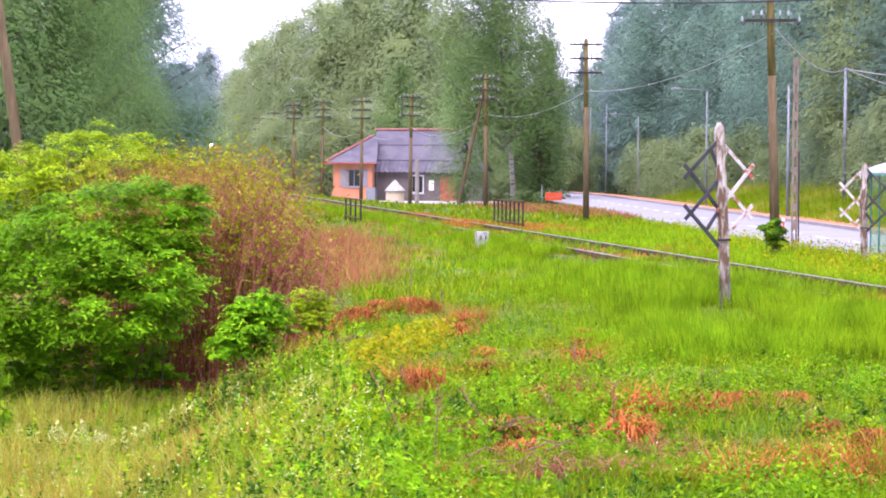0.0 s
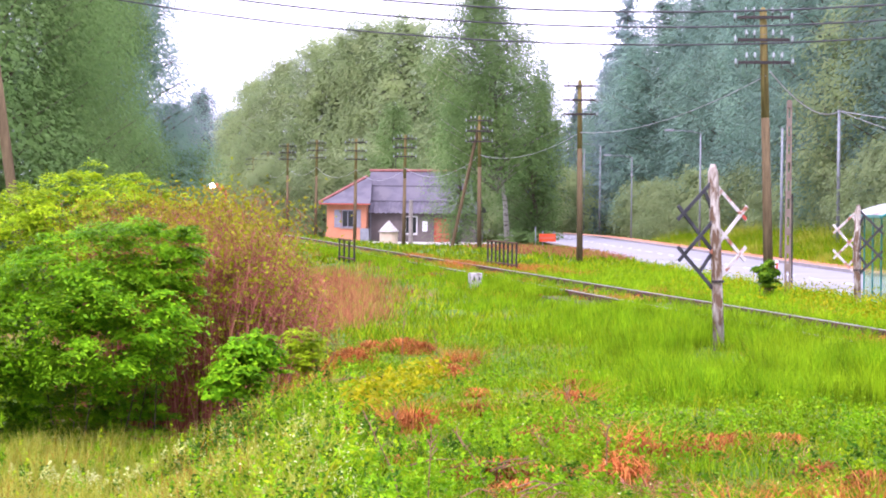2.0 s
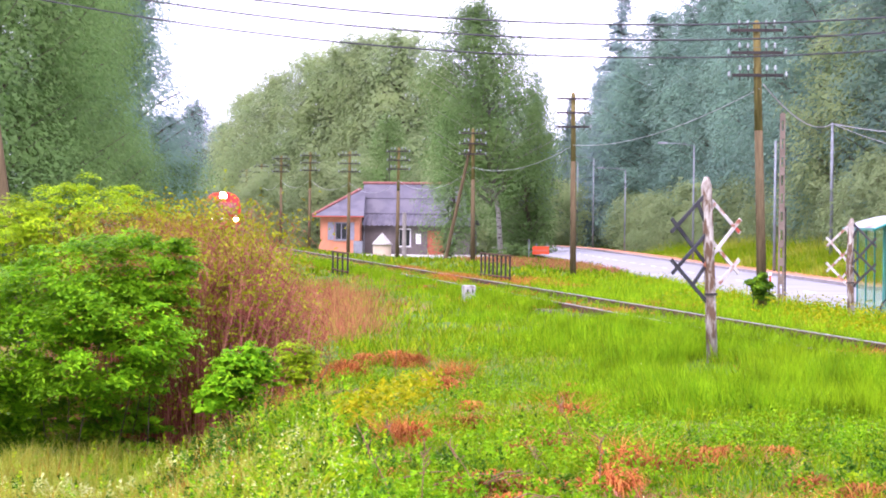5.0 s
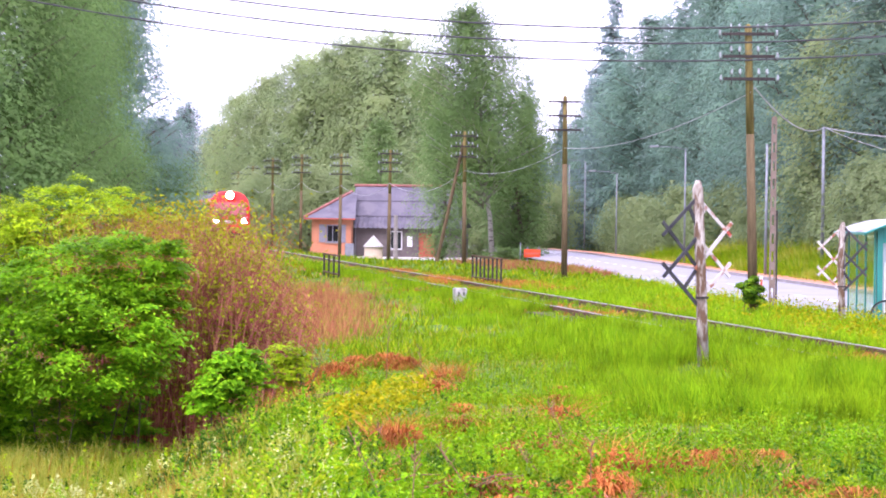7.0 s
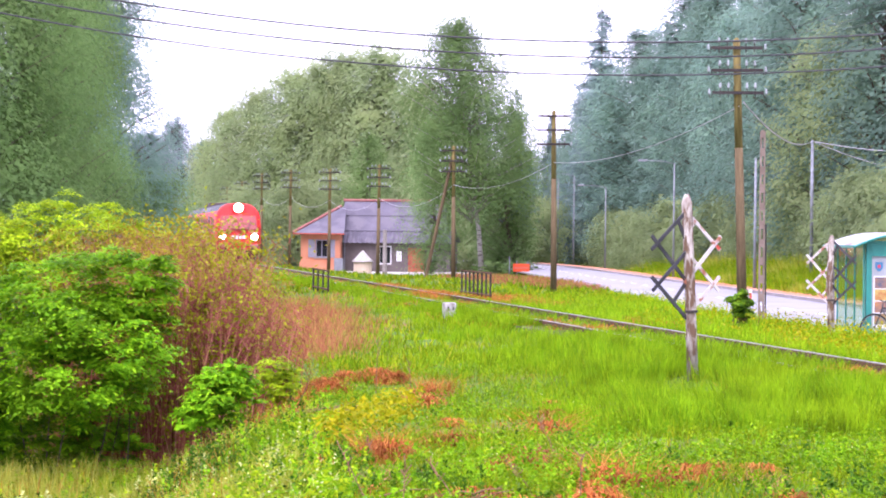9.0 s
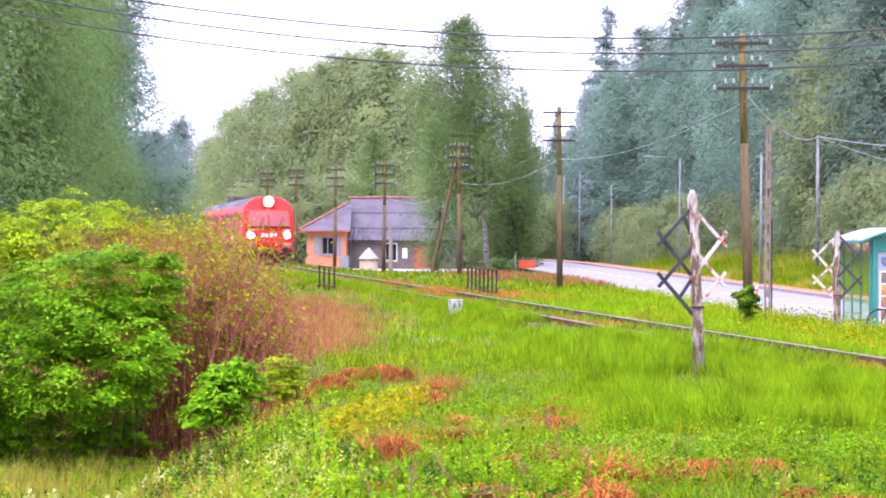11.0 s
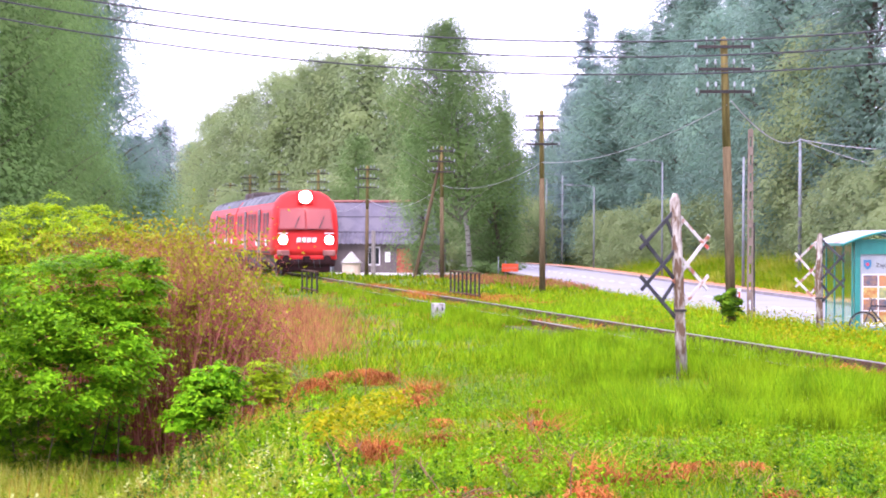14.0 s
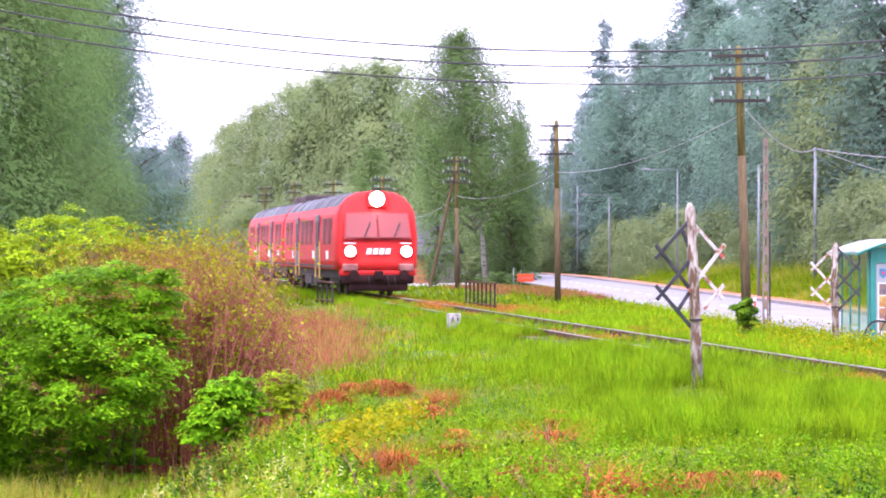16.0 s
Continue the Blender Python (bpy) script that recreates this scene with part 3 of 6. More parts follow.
        for bc in (y0 + 3.0, y1 - 3.0):
            bg = part("bogie", box(-1.12, 1.12, bc - 1.7, bc + 1.7, 0.42, 0.66, 0.05), M_TRAIN_DARK, c, "dark bogie frame")
            for ax in (-1.15, 1.15):
                wb = bmesh.new()
                for s in (-1, 1):
                    tube([(s * 0.68, 0, 0), (s * 0.82, 0, 0)], 0.43, 18, wb)
                tube([(-0.8, 0, 0), (0.8, 0, 0)], 0.08, 8, wb)
                ws = part("wheelset", wb, M_TRAIN_DARK, bg)
                ws.matrix_basis = pose(0, bc + ax, 0.43)
                WHEELS.append((ws, bc + ax))
    # gangway and exhaust
    part("gangway", box(-0.8, 0.8, 21.95, 22.75, 0.95, 3.35, 0.05), M_RUBBER, t, "black rubber gangway bellows")
    for yy in (20.0, 24.2):
        ex = bmesh.new()
        box(-0.75, 0.75, yy - 0.8, yy + 0.8, 3.55, 3.95, 0.1, ex)
        part("exhaust_hood", ex, M_TRAIN_DARK, t, "dark sooty exhaust hood")
    # rounded nose, both ends
    for end in (0, 1):
        def put(y):
            return y if end == 0 else 44.7 - y
        nb = bmesh.new()
        rings = []
        for y, kx, dz in ((1.02, 1.0, 0.0), (0.62, 0.995, 0.0), (0.30, 0.975, 0.01), (0.12, 0.94, 0.03), (0.0, 0.88, 0.06)):
            ring = []
            for x, z in prof:
                zz = z - dz * max(0, z - 1.4) * 1.2
                lean = 0.34 * max(0, z - 1.95) ** 1.2 * (1.02 - y)
                ring.append(nb.verts.new((x * kx, put(y + lean), zz)))
            rings.append(ring)
        for a, b in zip(rings, rings[1:]):
            for i in range(n):
                nb.faces.new((a[i], a[i + 1], b[i + 1], b[i]))
            nb.faces.new((a[n], a[0], b[0], b[n]))
        nb.faces.new(rings[-1])
        nose = smooth(part("nose", nb, M_TRAIN, t, "rounded red driving cab nose"))

        def on_nose(name, pts, out, mat, label="", par=None, thick=0.04):
            """A flat plate on the sloping front, by its corners (x, z)."""
            bm = bmesh.new()
            lo_v, hi_v = [], []
            for x, z in pts:
                zz = z
                y = 0.34 * max(0, z - 1.95) ** 1.2 * 1.02 + 0.10 * (abs(x) / 1.27) ** 4 * (1 if abs(x) > 0.9 else 0.6)
                hi_v.append(bm.verts.new((x, put(y - out), zz)))
                lo_v.append(bm.verts.new((x, put(y + thick), zz)))
            bm.faces.new(hi_v)
            for i in range(len(pts)):
                j = (i + 1) % len(pts)
                bm.faces.new((hi_v[i], hi_v[j], lo_v[j], lo_v[i]))
            return part(name, bm, mat, par or nose, label)
        on_nose("windscreen_frame", [(-1.18, 2.02), (1.18, 2.02), (1.10, 2.95), (-1.10, 2.95)], 0.012, M_TRAIN_FRAME, "dull red windscreen surround", thick=0.2)
        for a, b in ((-1.12, -0.04), (0.04, 1.12)):
            on_nose("windscreen", [(a, 2.08), (b, 2.08), (b * 0.94, 2.89), (a * 0.94, 2.89)], 0.02, M_WINDSCREEN, "", thick=0.02)
        for a in (-0.5, 0.55):
            on_nose("wiper", [(a, 2.1), (a + 0.03, 2.1), (a + 0.25, 2.6), (a + 0.22, 2.6)], 0.035, M_RUBBER, thick=0.01)
        # plain white bars in place of a logo
        for a in (-0.42, -0.2, 0.02, 0.24):
            on_nose("logo_bar", [(a, 1.5), (a + 0.17, 1.5), (a + 0.21, 1.7), (a + 0.04, 1.7)], 0.012, M_WHITE, thick=0.03)
        for s in (-1, 1):
            on_nose("lamp_brow", [(s * 0.98 - 0.2, 1.86), (s * 0.98 + 0.2, 1.86), (s * 0.98 + 0.2, 1.9), (s * 0.98 - 0.2, 1.9)], 0.012, M_WHITE, "", thick=0.03)
        for s in (-1, 1):
            hl = bmesh.new()
            tube([(s * 0.98, put(-0.07), 1.60), (s * 0.98, put(0.25), 1.60)], 0.21, 20, hl)
            hh = part("headlamp", hl, M_TRAIN, nose, "round headlamp housing")
            if end == 0:
                lens = bmesh.new()
                tube([(s * 0.98, -0.09, 1.60), (s * 0.98, -0.075, 1.60)], 0.175, 20, lens)
                part("headlamp_lens", lens, M_LAMP, hh, "lit bright headlamp lens")
            mk = bmesh.new()
            box(s * 0.98 - 0.27, s * 0.98 + 0.27, min(put(-0.1), put(0.2)), max(put(-0.1), put(0.2)), 0.92, 1.17, 0.05, mk)
            part("marker_light_housing", mk, M_TRAIN_HOUSING, nose, "dull pink marker light housing")
            bf = bmesh.new()
            tube([(s * 0.87, put(-0.28), 0.78), (s * 0.87, put(0.3), 0.78)], 0.09, 10, bf)
            tube([(s * 0.87, put(-0.33), 0.78), (s * 0.87, put(-0.28), 0.78)], 0.17, 14, bf)
            part("buffer", bf, M_TRAIN_APRON, nose)
        top = bmesh.new()
        box(-0.34, 0.34, min(put(0.34), put(1.2)), max(put(0.34), put(1.2)), 3.14, 3.70, 0.07, top)
        th = part("top_lamp_housing", top, M_TRAIN, nose, "red roof lamp fairing")
        if end == 0:
            lens = bmesh.new()
            tube([(0, 0.30, 3.42), (0, 0.34, 3.42)], 0.25, 22, lens)
            part("top_lamp_lens", lens, M_LAMP, th, "lit bright top lamp lens")
        ch = bmesh.new()
        box(-1.33, 1.33, min(put(0.0), put(0.55)), max(put(0.0), put(0.55)), 0.74, 1.0, 0.11, ch)
        part("chin", ch, M_TRAIN, nose, "red lower front panel")
        ap = bmesh.new()
        box(-1.26, 1.26, min(put(-0.03), put(0.5)), max(put(-0.03), put(0.5)), 0.46, 0.80, 0.12, ap)
        box(-1.05, 1.05, min(put(0.02), put(0.4)), max(put(0.02), put(0.4)), 0.22, 0.50, 0.10, ap)
        part("apron", ap, M_TRAIN_APRON, nose, "sooty front apron and plough")
        for s in (-0.35, 0.3, 0.55):
            part("brake_hose", tube([(s, put(-0.03), 0.8), (s + 0.02, put(-0.14), 0.6), (s + 0.05, put(-0.06), 0.42)], 0.022, 6), M_RUBBER, nose)
        cp = bmesh.new()
        box(-0.14, 0.14, min(put(-0.35), put(0)), max(put(-0.35), put(0)), 0.62, 0.92, 0.03, cp)
        part("coupler", cp, M_TRAIN_APRON, nose)
    return t


TRAIN = train()

# ================= poles and wires =================


def telegraph_pole(x, y, height=7.0, lean=0.0, lean_y=0.0, strut=False, yaw=-6.0, arm=0.62):
    z = float(ground_z(x, y)) - 0.1
    t = thing("telegraph_pole", "tall wooden telegraph pole with three insulator crossarms", "utility pole", "telegraph poles by the track", (x, y, z), yaw)
    h = height + 0.1
    cut = h - 2.6
    fx = lean

    def at(zz):
        return (fx * zz / h, lean_y * zz / h, zz)
    smooth(part("pole", tube([at(0), at(cut * 0.5), at(cut)], [0.125, 0.112, 0.10], 12), M_POLE, t, "weathered brown pole"))
    smooth(part("pole_top", tube([at(cut - 0.002), at(h - 0.02), at(h + 0.05)], [0.099, 0.085, 0.03], 12), M_POLE_TOP, t, "yellow lichened pole top"))
    for k in range(3):
        za = h - 0.2 - k * 0.54
        cx = at(za)[0]
        am = part("crossarm", box(cx - arm, cx + arm, -0.17, -0.11, za - 0.037, za + 0.037, 0.006), M_ARM, t, "dark iron crossarm")
        for o in (-arm + 0.02, -0.42, -0.22, 0.22, 0.42, arm - 0.02):
            outer = abs(o) > 0.5
            ins = bmesh.new()
            base = -0.10 if outer else 0.045
            dx = (0.08 if o > 0 else -0.08) if outer else 0
            lathe([(0.012, 0.0), (0.034, 0.012), (0.037, 0.055), (0.022, 0.075), (0.03, 0.10), (0.018, 0.13), (0.007, 0.14)], 8, ins, (cx + o + dx, -0.14, za + base + 0.06))
            smooth(part("insulator", ins, M_PORCELAIN, am, "white porcelain insulator"))
            pin = bmesh.new()
            if outer:
                tube([(cx + o, -0.14, za), (cx + o + dx * 0.5, -0.14, za - 0.12), (cx + o + dx, -0.14, za - 0.1), (cx + o + dx, -0.14, za - 0.02)], 0.012, 5, pin)
            else:
                tube([(cx + o, -0.14, za - 0.12), (cx + o, -0.14, za + 0.12)], 0.012, 5, pin)
            part("pin", pin, M_ARM, am)
    if strut:
        part("strut", tube([(-1.5, 0.2, 0), (-0.1, 0.05, h - 0.5)], [0.10, 0.08], 10), M_POLE, t, "slanting wooden brace pole")
    return Vector((x + at(h - 2.1)[0], y, z + h - 2.1))


POLES = [(7.33, 61.2, 7.0, -0.22, False), (4.42, 97.8, 7.0, -0.06, False), (0.75, 132.0, 6.9, -0.05, True), (-3.7, 153.6, 6.75, 0.05, False),
         (-7.1, 163.6, 6.65, 0.05, False), (-11.0, 187.0, 7.2, 0.05, False), (-14.7, 210.0, 7.4, 0.0, False), (-18.5, 238.0, 7.4, 0.0, False), (-22.0, 262.0, 7.4, 0.1, False)]
tops = [telegraph_pole(a, b, h, le, 0, s) for a, b, h, le, s in POLES]


def hang(name, a, b, sag, r, mat, label, category="cable", n=24):
    pts = []
    for i in range(n + 1):
        k = i / n
        p = Vector(a).lerp(Vector(b), k)
        p.z -= sag * 4 * k * (1 - k)
        pts.append(p)
    ob = part(name, tube(pts, r, 6), mat, None)
    return tagged(ob, label, category)


for k, (a, b) in enumerate(zip(tops, tops[1:])):
    hang("hanging_cable", a - Vector((0, 0.15, -0.5 if k == 0 else -0.12)), b - Vector((0, 0.15, -0.12)), (0.42, 0.5, 0.8, 0.7, 0.6, 0.6, 0.6, 0.6)[k], 0.0095, M_CABLE, "pale sagging cable between the telegraph poles")


def leaning_pole():
    x, y = -7.85, 44.0
    t = thing("leaning_pole", "brown wooden pole leaning behind the bushes", "utility pole", "", (x, y, float(ground_z(x, y)) - 0.1))
    smooth(part("pole", tube([(0.46, 0, 0), (0.0, 0, 3.3), (-0.58, 0, 7.5)], [0.105, 0.095, 0.08], 12), M_POLE, t))


leaning_pole()


def lattice_pole(x, y, h):
    t = thing("concrete_pole", "slender grey concrete pole with ladder openings", "utility pole", "", (x, y, float(ground_z(x, y)) - 0.1))
    for s in (-1, 1):
        bm = bmesh.new()
        bar((s * 0.062, 0, 0), (s * 0.045, 0, h), 0.045, 0.12, bm)
        part("leg", bm, M_POLE_CONCRETE, t)
    k = 0.15
    while k < h:
        w = 0.045 - 0.015 * k / h
        part("rung", box(-w, w, -0.07, 0.07, k, k + 0.22), M_POLE_CONCRETE, t)
        k += 0.5
    part("conduit", tube([(0.115, -0.07, 0), (0.10, -0.07, h * 0.52)], 0.022, 6), M_ARM, t, "dark cable conduit")


def slim_pole(x, y, h, r=0.09, label="plain grey steel pole beside the road", name="steel_pole"):
    t = thing(name, label, "utility pole", "", (x, y, float(ground_z(x, y)) - 0.1))
    smooth(part("pole", tube([(0, 0, 0), (0, 0, h)], [r, r * 0.7], 10), M_GALV, t))
    part("cap", tube([(0, 0, h - 0.01), (0, 0, h + 0.05)], [r * 0.8, r * 0.5], 10), M_GALV, t)
    return Vector((x, y, float(ground_z(x, y)) - 0.1 + h))


def street_lamp(x, y, h, arm):
    t = thing("street_lamp", "thin grey street lamp with a side arm", "street lamp", "street lamps along the road", (x, y, float(ground_z(x, y)) - 0.1))
    smooth(part("post", tube([(0, 0, 0), (0, 0, h)], [0.06, 0.04], 8), M_GALV, t))
    smooth(part("arm", tube([(0, 0, h - 0.02), (arm * 0.4, 0, h + 0.1), (arm, 0, h + 0.14)], 0.024, 5), M_GALV, t))
    part("lamp_head", box(min(arm, arm * 1.35), max(arm, arm * 1.35), -0.12, 0.12, h + 0.08, h + 0.2, 0.03), M_GALV, t)


def px(x, d):
    """The sideways place that is seen x from the middle at a distance d."""
    return x / 4500.0 * d


lattice_pole(px(571, 70), 70, 5.35)
slim_pole(px(559, 112), 112, 5.95, 0.07, "pale thin steel pole beside the road")
g1 = slim_pole(px(659, 116), 116, 6.55, 0.09)
for a, d, h in ((415, 143, 6.7), (294, 182, 6.6), (238, 208, 8.2), (210, 224, 8.3)):
    street_lamp(px(a, d), d, h, -1.5)
hang("service_cable", tops[0] + Vector((0.1, -0.15, 0.6)), g1, 0.5, 0.022, M_CABLE, "pale thick cable sagging from pole to pole")
hang("service_cable", g1, (28, 84, 7.2), 1.3, 0.022, M_CABLE, "pale thick cable sagging from pole to pole")
hang("service_cable", g1, (30, 100, 5.5), 1.6, 0.014, M_CABLE, "pale thick cable sagging from pole to pole")
# thin telegraph wires that run on along the track past the first pole
for k, (o, dz) in enumerate(((-0.42, 2.0), (0.22, 2.0), (0.6, 1.95), (-0.22, 1.46), (0.42, 1.46), (0.6, 1.41))):
    hang("telegraph_wire", tops[0] + Vector((o, -0.14, dz)), (10.6 + o, 25.0, tops[0].z + dz + 0.1), 0.35, 0.005, M_WIRE, "hair-thin telegraph wire leaving the pole", "wire", 16)
# three overhead conductors that cross high over the track
for dz, r in ((0.0, 0.020), (-0.33, 0.019), (-0.71, 0.018)):
    hang("overhead_wire", (-13.6, 55, 8.03 + dz), (18.5, 55, 7.49 + dz), 1.79, r, M_WIRE, "thin dark overhead power wire crossing the sky", "wire", 48)

# ================= level-crossing crosses =================


def crossing_post(x, y, h, flip, top_lean):
    z = float(ground_z(x, y)) - 0.15
    t = thing("crossing_post", "old flaking white post with two lattice warning crosses", "crossing sign", "crossing signs either side of the track", (x, y, z))
    h += 0.15
    bm = tube([(0.05, 0, 0), (0.03, 0, h * 0.3), (0, 0, h * 0.55), (top_lean, 0, h - 0.12), (top_lean, 0, h)], [0.082, 0.078, 0.076, 0.07, 0.03], 12)
    for v in bm.verts:
        v.co += Vector((rng.uniform(-1, 1), rng.uniform(-1, 1), 0)) * 0.008
    smooth(part("post", bm, M_WHITEWOOD, t, "cracked post with flaking white paint"))
    part("band", tube([(0.024, 0, h * 0.40), (0.023, 0, h * 0.412)], 0.092, 12), M_ARM, t)
    for s in (-1, 1):
        white = (s > 0) != flip
        wing = new("cross_wing")
        wing.parent = t
        wing.matrix_basis = pose(top_lean, -0.02, h + (0.14 if flip else 0.0), 0, 0, s * (32 if white else -32) + (0 if s > 0 else 0))
        tagged(wing, "white wing with rust stains" if white else "dark back of a wing")
        L, U = 1.50, 0.60
        for (u0, v0), (u1, v1) in (((0.0, 0.16), (1.0, 0.52)), ((1.0, 0.39), (-0.06, 0.83)), ((0.0, 0.53), (0.98, 0.90)), ((1.0, 0.77), (-0.03, 1.16)), ((0.24, 0.24), (0.0, 0.43)), ((0.0, 0.82), (0.36, 1.0))):
            mat = M_WHITEBAR if white else M_BLACKBAR
            off = rng.uniform(-0.014, 0.014)
            part("slat", bar((s * u0 * U, off, -v0 * L), (s * u1 * U, off, -v1 * L), 0.050, 0.022), mat, wing)
            if white and not flip and u1 > 0.9 and v1 < 0.6:
                part("red_tip", bar((s * u1 * U * 0.84, off - 0.013, -(v0 + (v1 - v0) * 0.84) * L), (s * u1 * U * 0.98, off - 0.013, -(v0 + (v1 - v0) * 0.98) * L), 0.05, 0.006), M_REDBAR, wing, "faded red slat tip")


crossing_post(3.52, 35.6, 2.61, False, -0.06)
crossing_post(8.80, 57.2, 2.30, True, 0.03)

# ================= railings of the culvert, kilometre stone =================


def railing(x, y, length, h=0.95, gap=0.85):
    z = float(ground_z(x, y))
    t = thing("bridge_railing", "rusty steel railing beside the track", "railing", "railings of the small bridge", (x, y, z - 0.1), math.degrees(math.atan(SLOPE)))
    h += 0.1
    n = int(length / gap) + 1
    for i in range(n):
        yy = length * i / (n - 1)
        part("post", box(-0.03, 0.03, yy - 0.03, yy + 0.03, 0, h), M_ARM, t)
    for k, zz in enumerate((h, h * 0.28)):
        part("handrail" if k == 0 else "lower_rail", box(-0.04, 0.04, -0.15, length + 0.15, zz - 0.03, zz + 0.02, 0.01), M_RAIL, t)


railing(-3.74, 86.0, 5.2, 0.78, 1.7)
railing(1.76, 86.5, 6.3, 0.95)


def kilometre_stone():
    x, y = px(19, 60), 60.0
    z = float(ground_z(x, y)) - 0.02
    t = thing("kilometre_stone", "small whitewashed concrete marker stone in the grass", "marker stone", "", (x, y, z), 15)
    part("block", box(-0.15, 0.15, -0.11, 0.11, 0, 0.40, 0.035), M_WHITEWASH, t)
    for o in (-0.07, 0.05):
        part("number_bar", box(o, o + 0.035, -0.114, -0.108, 0.22, 0.31), M_BLACKBAR, t)


kilometre_stone()

# ================= the house =================


def house():
    hx, hy = px(-248, 200), 199.0
    hz = -1.2
    t = thing("station_house", "small peach and grey house with a grey sheet roof", "house", "", (hx, hy, hz), -6)
    # tower wing with hipped roof: x 0..4, long wing behind and to the side: x 4..13

    def wall(name, x0, x1, y, z0, z1, holes, mat, label=""):
        """A wall in the x-z plane, 0.3 thick, with rectangular openings that go through."""
        bm = bmesh.new()
        xs = sorted({x0, x1, *[q for h in holes for q in (h[0], h[1])]})
        zs = sorted({z0, z1, *[q for h in holes for q in (h[2], h[3])]})
        for a, b in zip(xs, xs[1:]):
            for c, d in zip(zs, zs[1:]):
                if not any(h[0] <= a and b <= h[1] and h[2] <= c and d <= h[3] for h in holes):
                    box(a, b, y, y + 0.3, c, d, 0, bm)
        bmesh.ops.remove_doubles(bm, verts=bm.verts, dist=0.001)
        return part(name, bm, mat, t, label)

    def window(x0, x1, z0, z1, y, mat, bars=1, name="window"):
        w = part(name, box(x0, x1, y + 0.12, y + 0.14, z0, z1), M_GLASS_DARK, t)
        f = bmesh.new()
        for a, b, c, d in ((x0, x1, z0, z0 + 0.09), (x0, x1, z1 - 0.09, z1), (x0, x0 + 0.09, z0 + 0.09, z1 - 0.09), (x1 - 0.09, x1, z0 + 0.09, z1 - 0.09)):
            box(a, b, y + 0.06, y + 0.12, c, d, 0, f)
        for k in range(bars):
            xm = x0 + (x1 - x0) * (k + 1) / (bars + 1)
            box(xm - 0.03, xm + 0.03, y + 0.07, y + 0.118, z0 + 0.09, z1 - 0.09, 0, f)
        part("frame", f, mat, w)
        part("sill", box(x0 - 0.08, x1 + 0.08, y - 0.08, y + 0.06, z0 - 0.08, z0), M_CONCRETE, w)
        return w
    wall("front_wall", 0.2, 3.3, 0, 0, 3.2, [(1.35, 2.35, 1.25, 2.65)], M_PEACH, "peach rendered wall")
    part("plinth", box(0.12, 3.36, -0.06, 0.0, 0, 0.9), M_PEACH, t)
    window(1.35, 2.35, 1.25, 2.65, 0, M_SHUTTER, 1)
    for a in (0.8, 2.38):
        part("shutter", box(a, a + 0.52, -0.05, -0.005, 1.25, 2.65), M_SHUTTER, t, "grey wooden shutter")
    part("side_wall", box(0.2, 0.5, 0.3, 6.0, 0, 3.2), M_PEACH, t)
    part("side_window", box(0.17, 0.195, 1.4, 2.6, 1.0, 2.4), M_SHUTTER, t)
    part("inner_wall", box(3.0, 3.3, 0.3, 1.2, 0, 3.2), M_PEACH, t)
    # long wing
    y = 1.2
    wall("wing_wall", 3.3, 11.8, y, 0, 2.45, [(6.2, 7.2, 0.75, 2.2), (8.5, 9.8, 0, 2.05)], M_GREYWALL, "grey-brown rendered wall")
    window(6.2, 7.2, 0.75, 2.2, y, M_FRAME, 1)
    part("door", box(8.5, 9.8, y + 0.1, y + 0.16, 0, 2.05), M_DOOR, t, "red-brown wooden door")
    part("notice_board", box(7.6, 8.0, y - 0.05, y - 0.005, 1.0, 1.8), M_FRAME, t, "white notice board")
    part("small_window", box(10.2, 10.7, y - 0.02, y - 0.004, 1.0, 1.9), M_SHUTTER, t)
    part("end_wall", box(11.5, 11.8, y + 0.3, 7.0, 0, 2.45), M_GREYWALL, t)
    part("back_wall", box(0.2, 11.8, 7.0, 7.3, 0, 2.45), M_GREYWALL, t)
    part("downpipe", tube([(3.5, y - 0.08, 0), (3.5, y - 0.08, 2.4)], 0.05, 6), M_GALV, t)

    def slab(name, corners, thick, mat, parent=t, label=""):
        bm = bmesh.new()
        a = [bm.verts.new(c) for c in corners]
        b = [bm.verts.new((c[0], c[1], c[2] - thick)) for c in corners]
        bm.faces.new(a)
        bm.faces.new(b[::-1])
        for i in range(len(a)):
            j = (i + 1) % len(a)
            bm.faces.new((a[i], a[j], b[j], b[i]))
        return part(name, bm, mat, parent, label)
    # hipped front wing
    ap = (2.9, 3.2, 5.25)
    slab("roof", [(-0.35, -0.5, 3.15), (3.7, -0.5, 3.15), (3.3, 3.2, 5.25), ap], 0.12, M_ROOF, label="grey hipped sheet roof")
    slab("roof_side", [(-0.35, -0.5, 3.15), ap, (2.9, 6.5, 5.25), (-0.35, 6.5, 3.15)], 0.12, M_ROOF)
    part("hip_ridge", tube([(-0.35, -0.5, 3.2), (2.9, 3.2, 5.3)], 0.11, 8), M_RIDGE, t, "red ridge tiles")
    part("gutter", box(-0.35, 3.7, -0.6, -0.51, 3.04, 3.14), M_DOOR, t)
    # main pitched roof with corrugated lower skirt
    slab("main_roof", [(3.0, 2.0, 3.4), (11.6, 2.0, 3.4), (11.0, 4.6, 5.75), (3.0, 4.6, 5.75)], 0.12, M_ROOF, label="grey slate-like roof slope")
    slab("back_roof", [(3.0, 4.6, 5.75), (11.0, 4.6, 5.75), (12.0, 7.6, 2.6), (3.0, 7.6, 2.6)], 0.12, M_ROOF)
    slab("gable", [(2.94, 1.2, 2.6), (2.94, 2.0, 3.35), (2.96, 4.6, 5.65), (2.96, 7.0, 2.6)], 0.02, M_BLACKBAR)
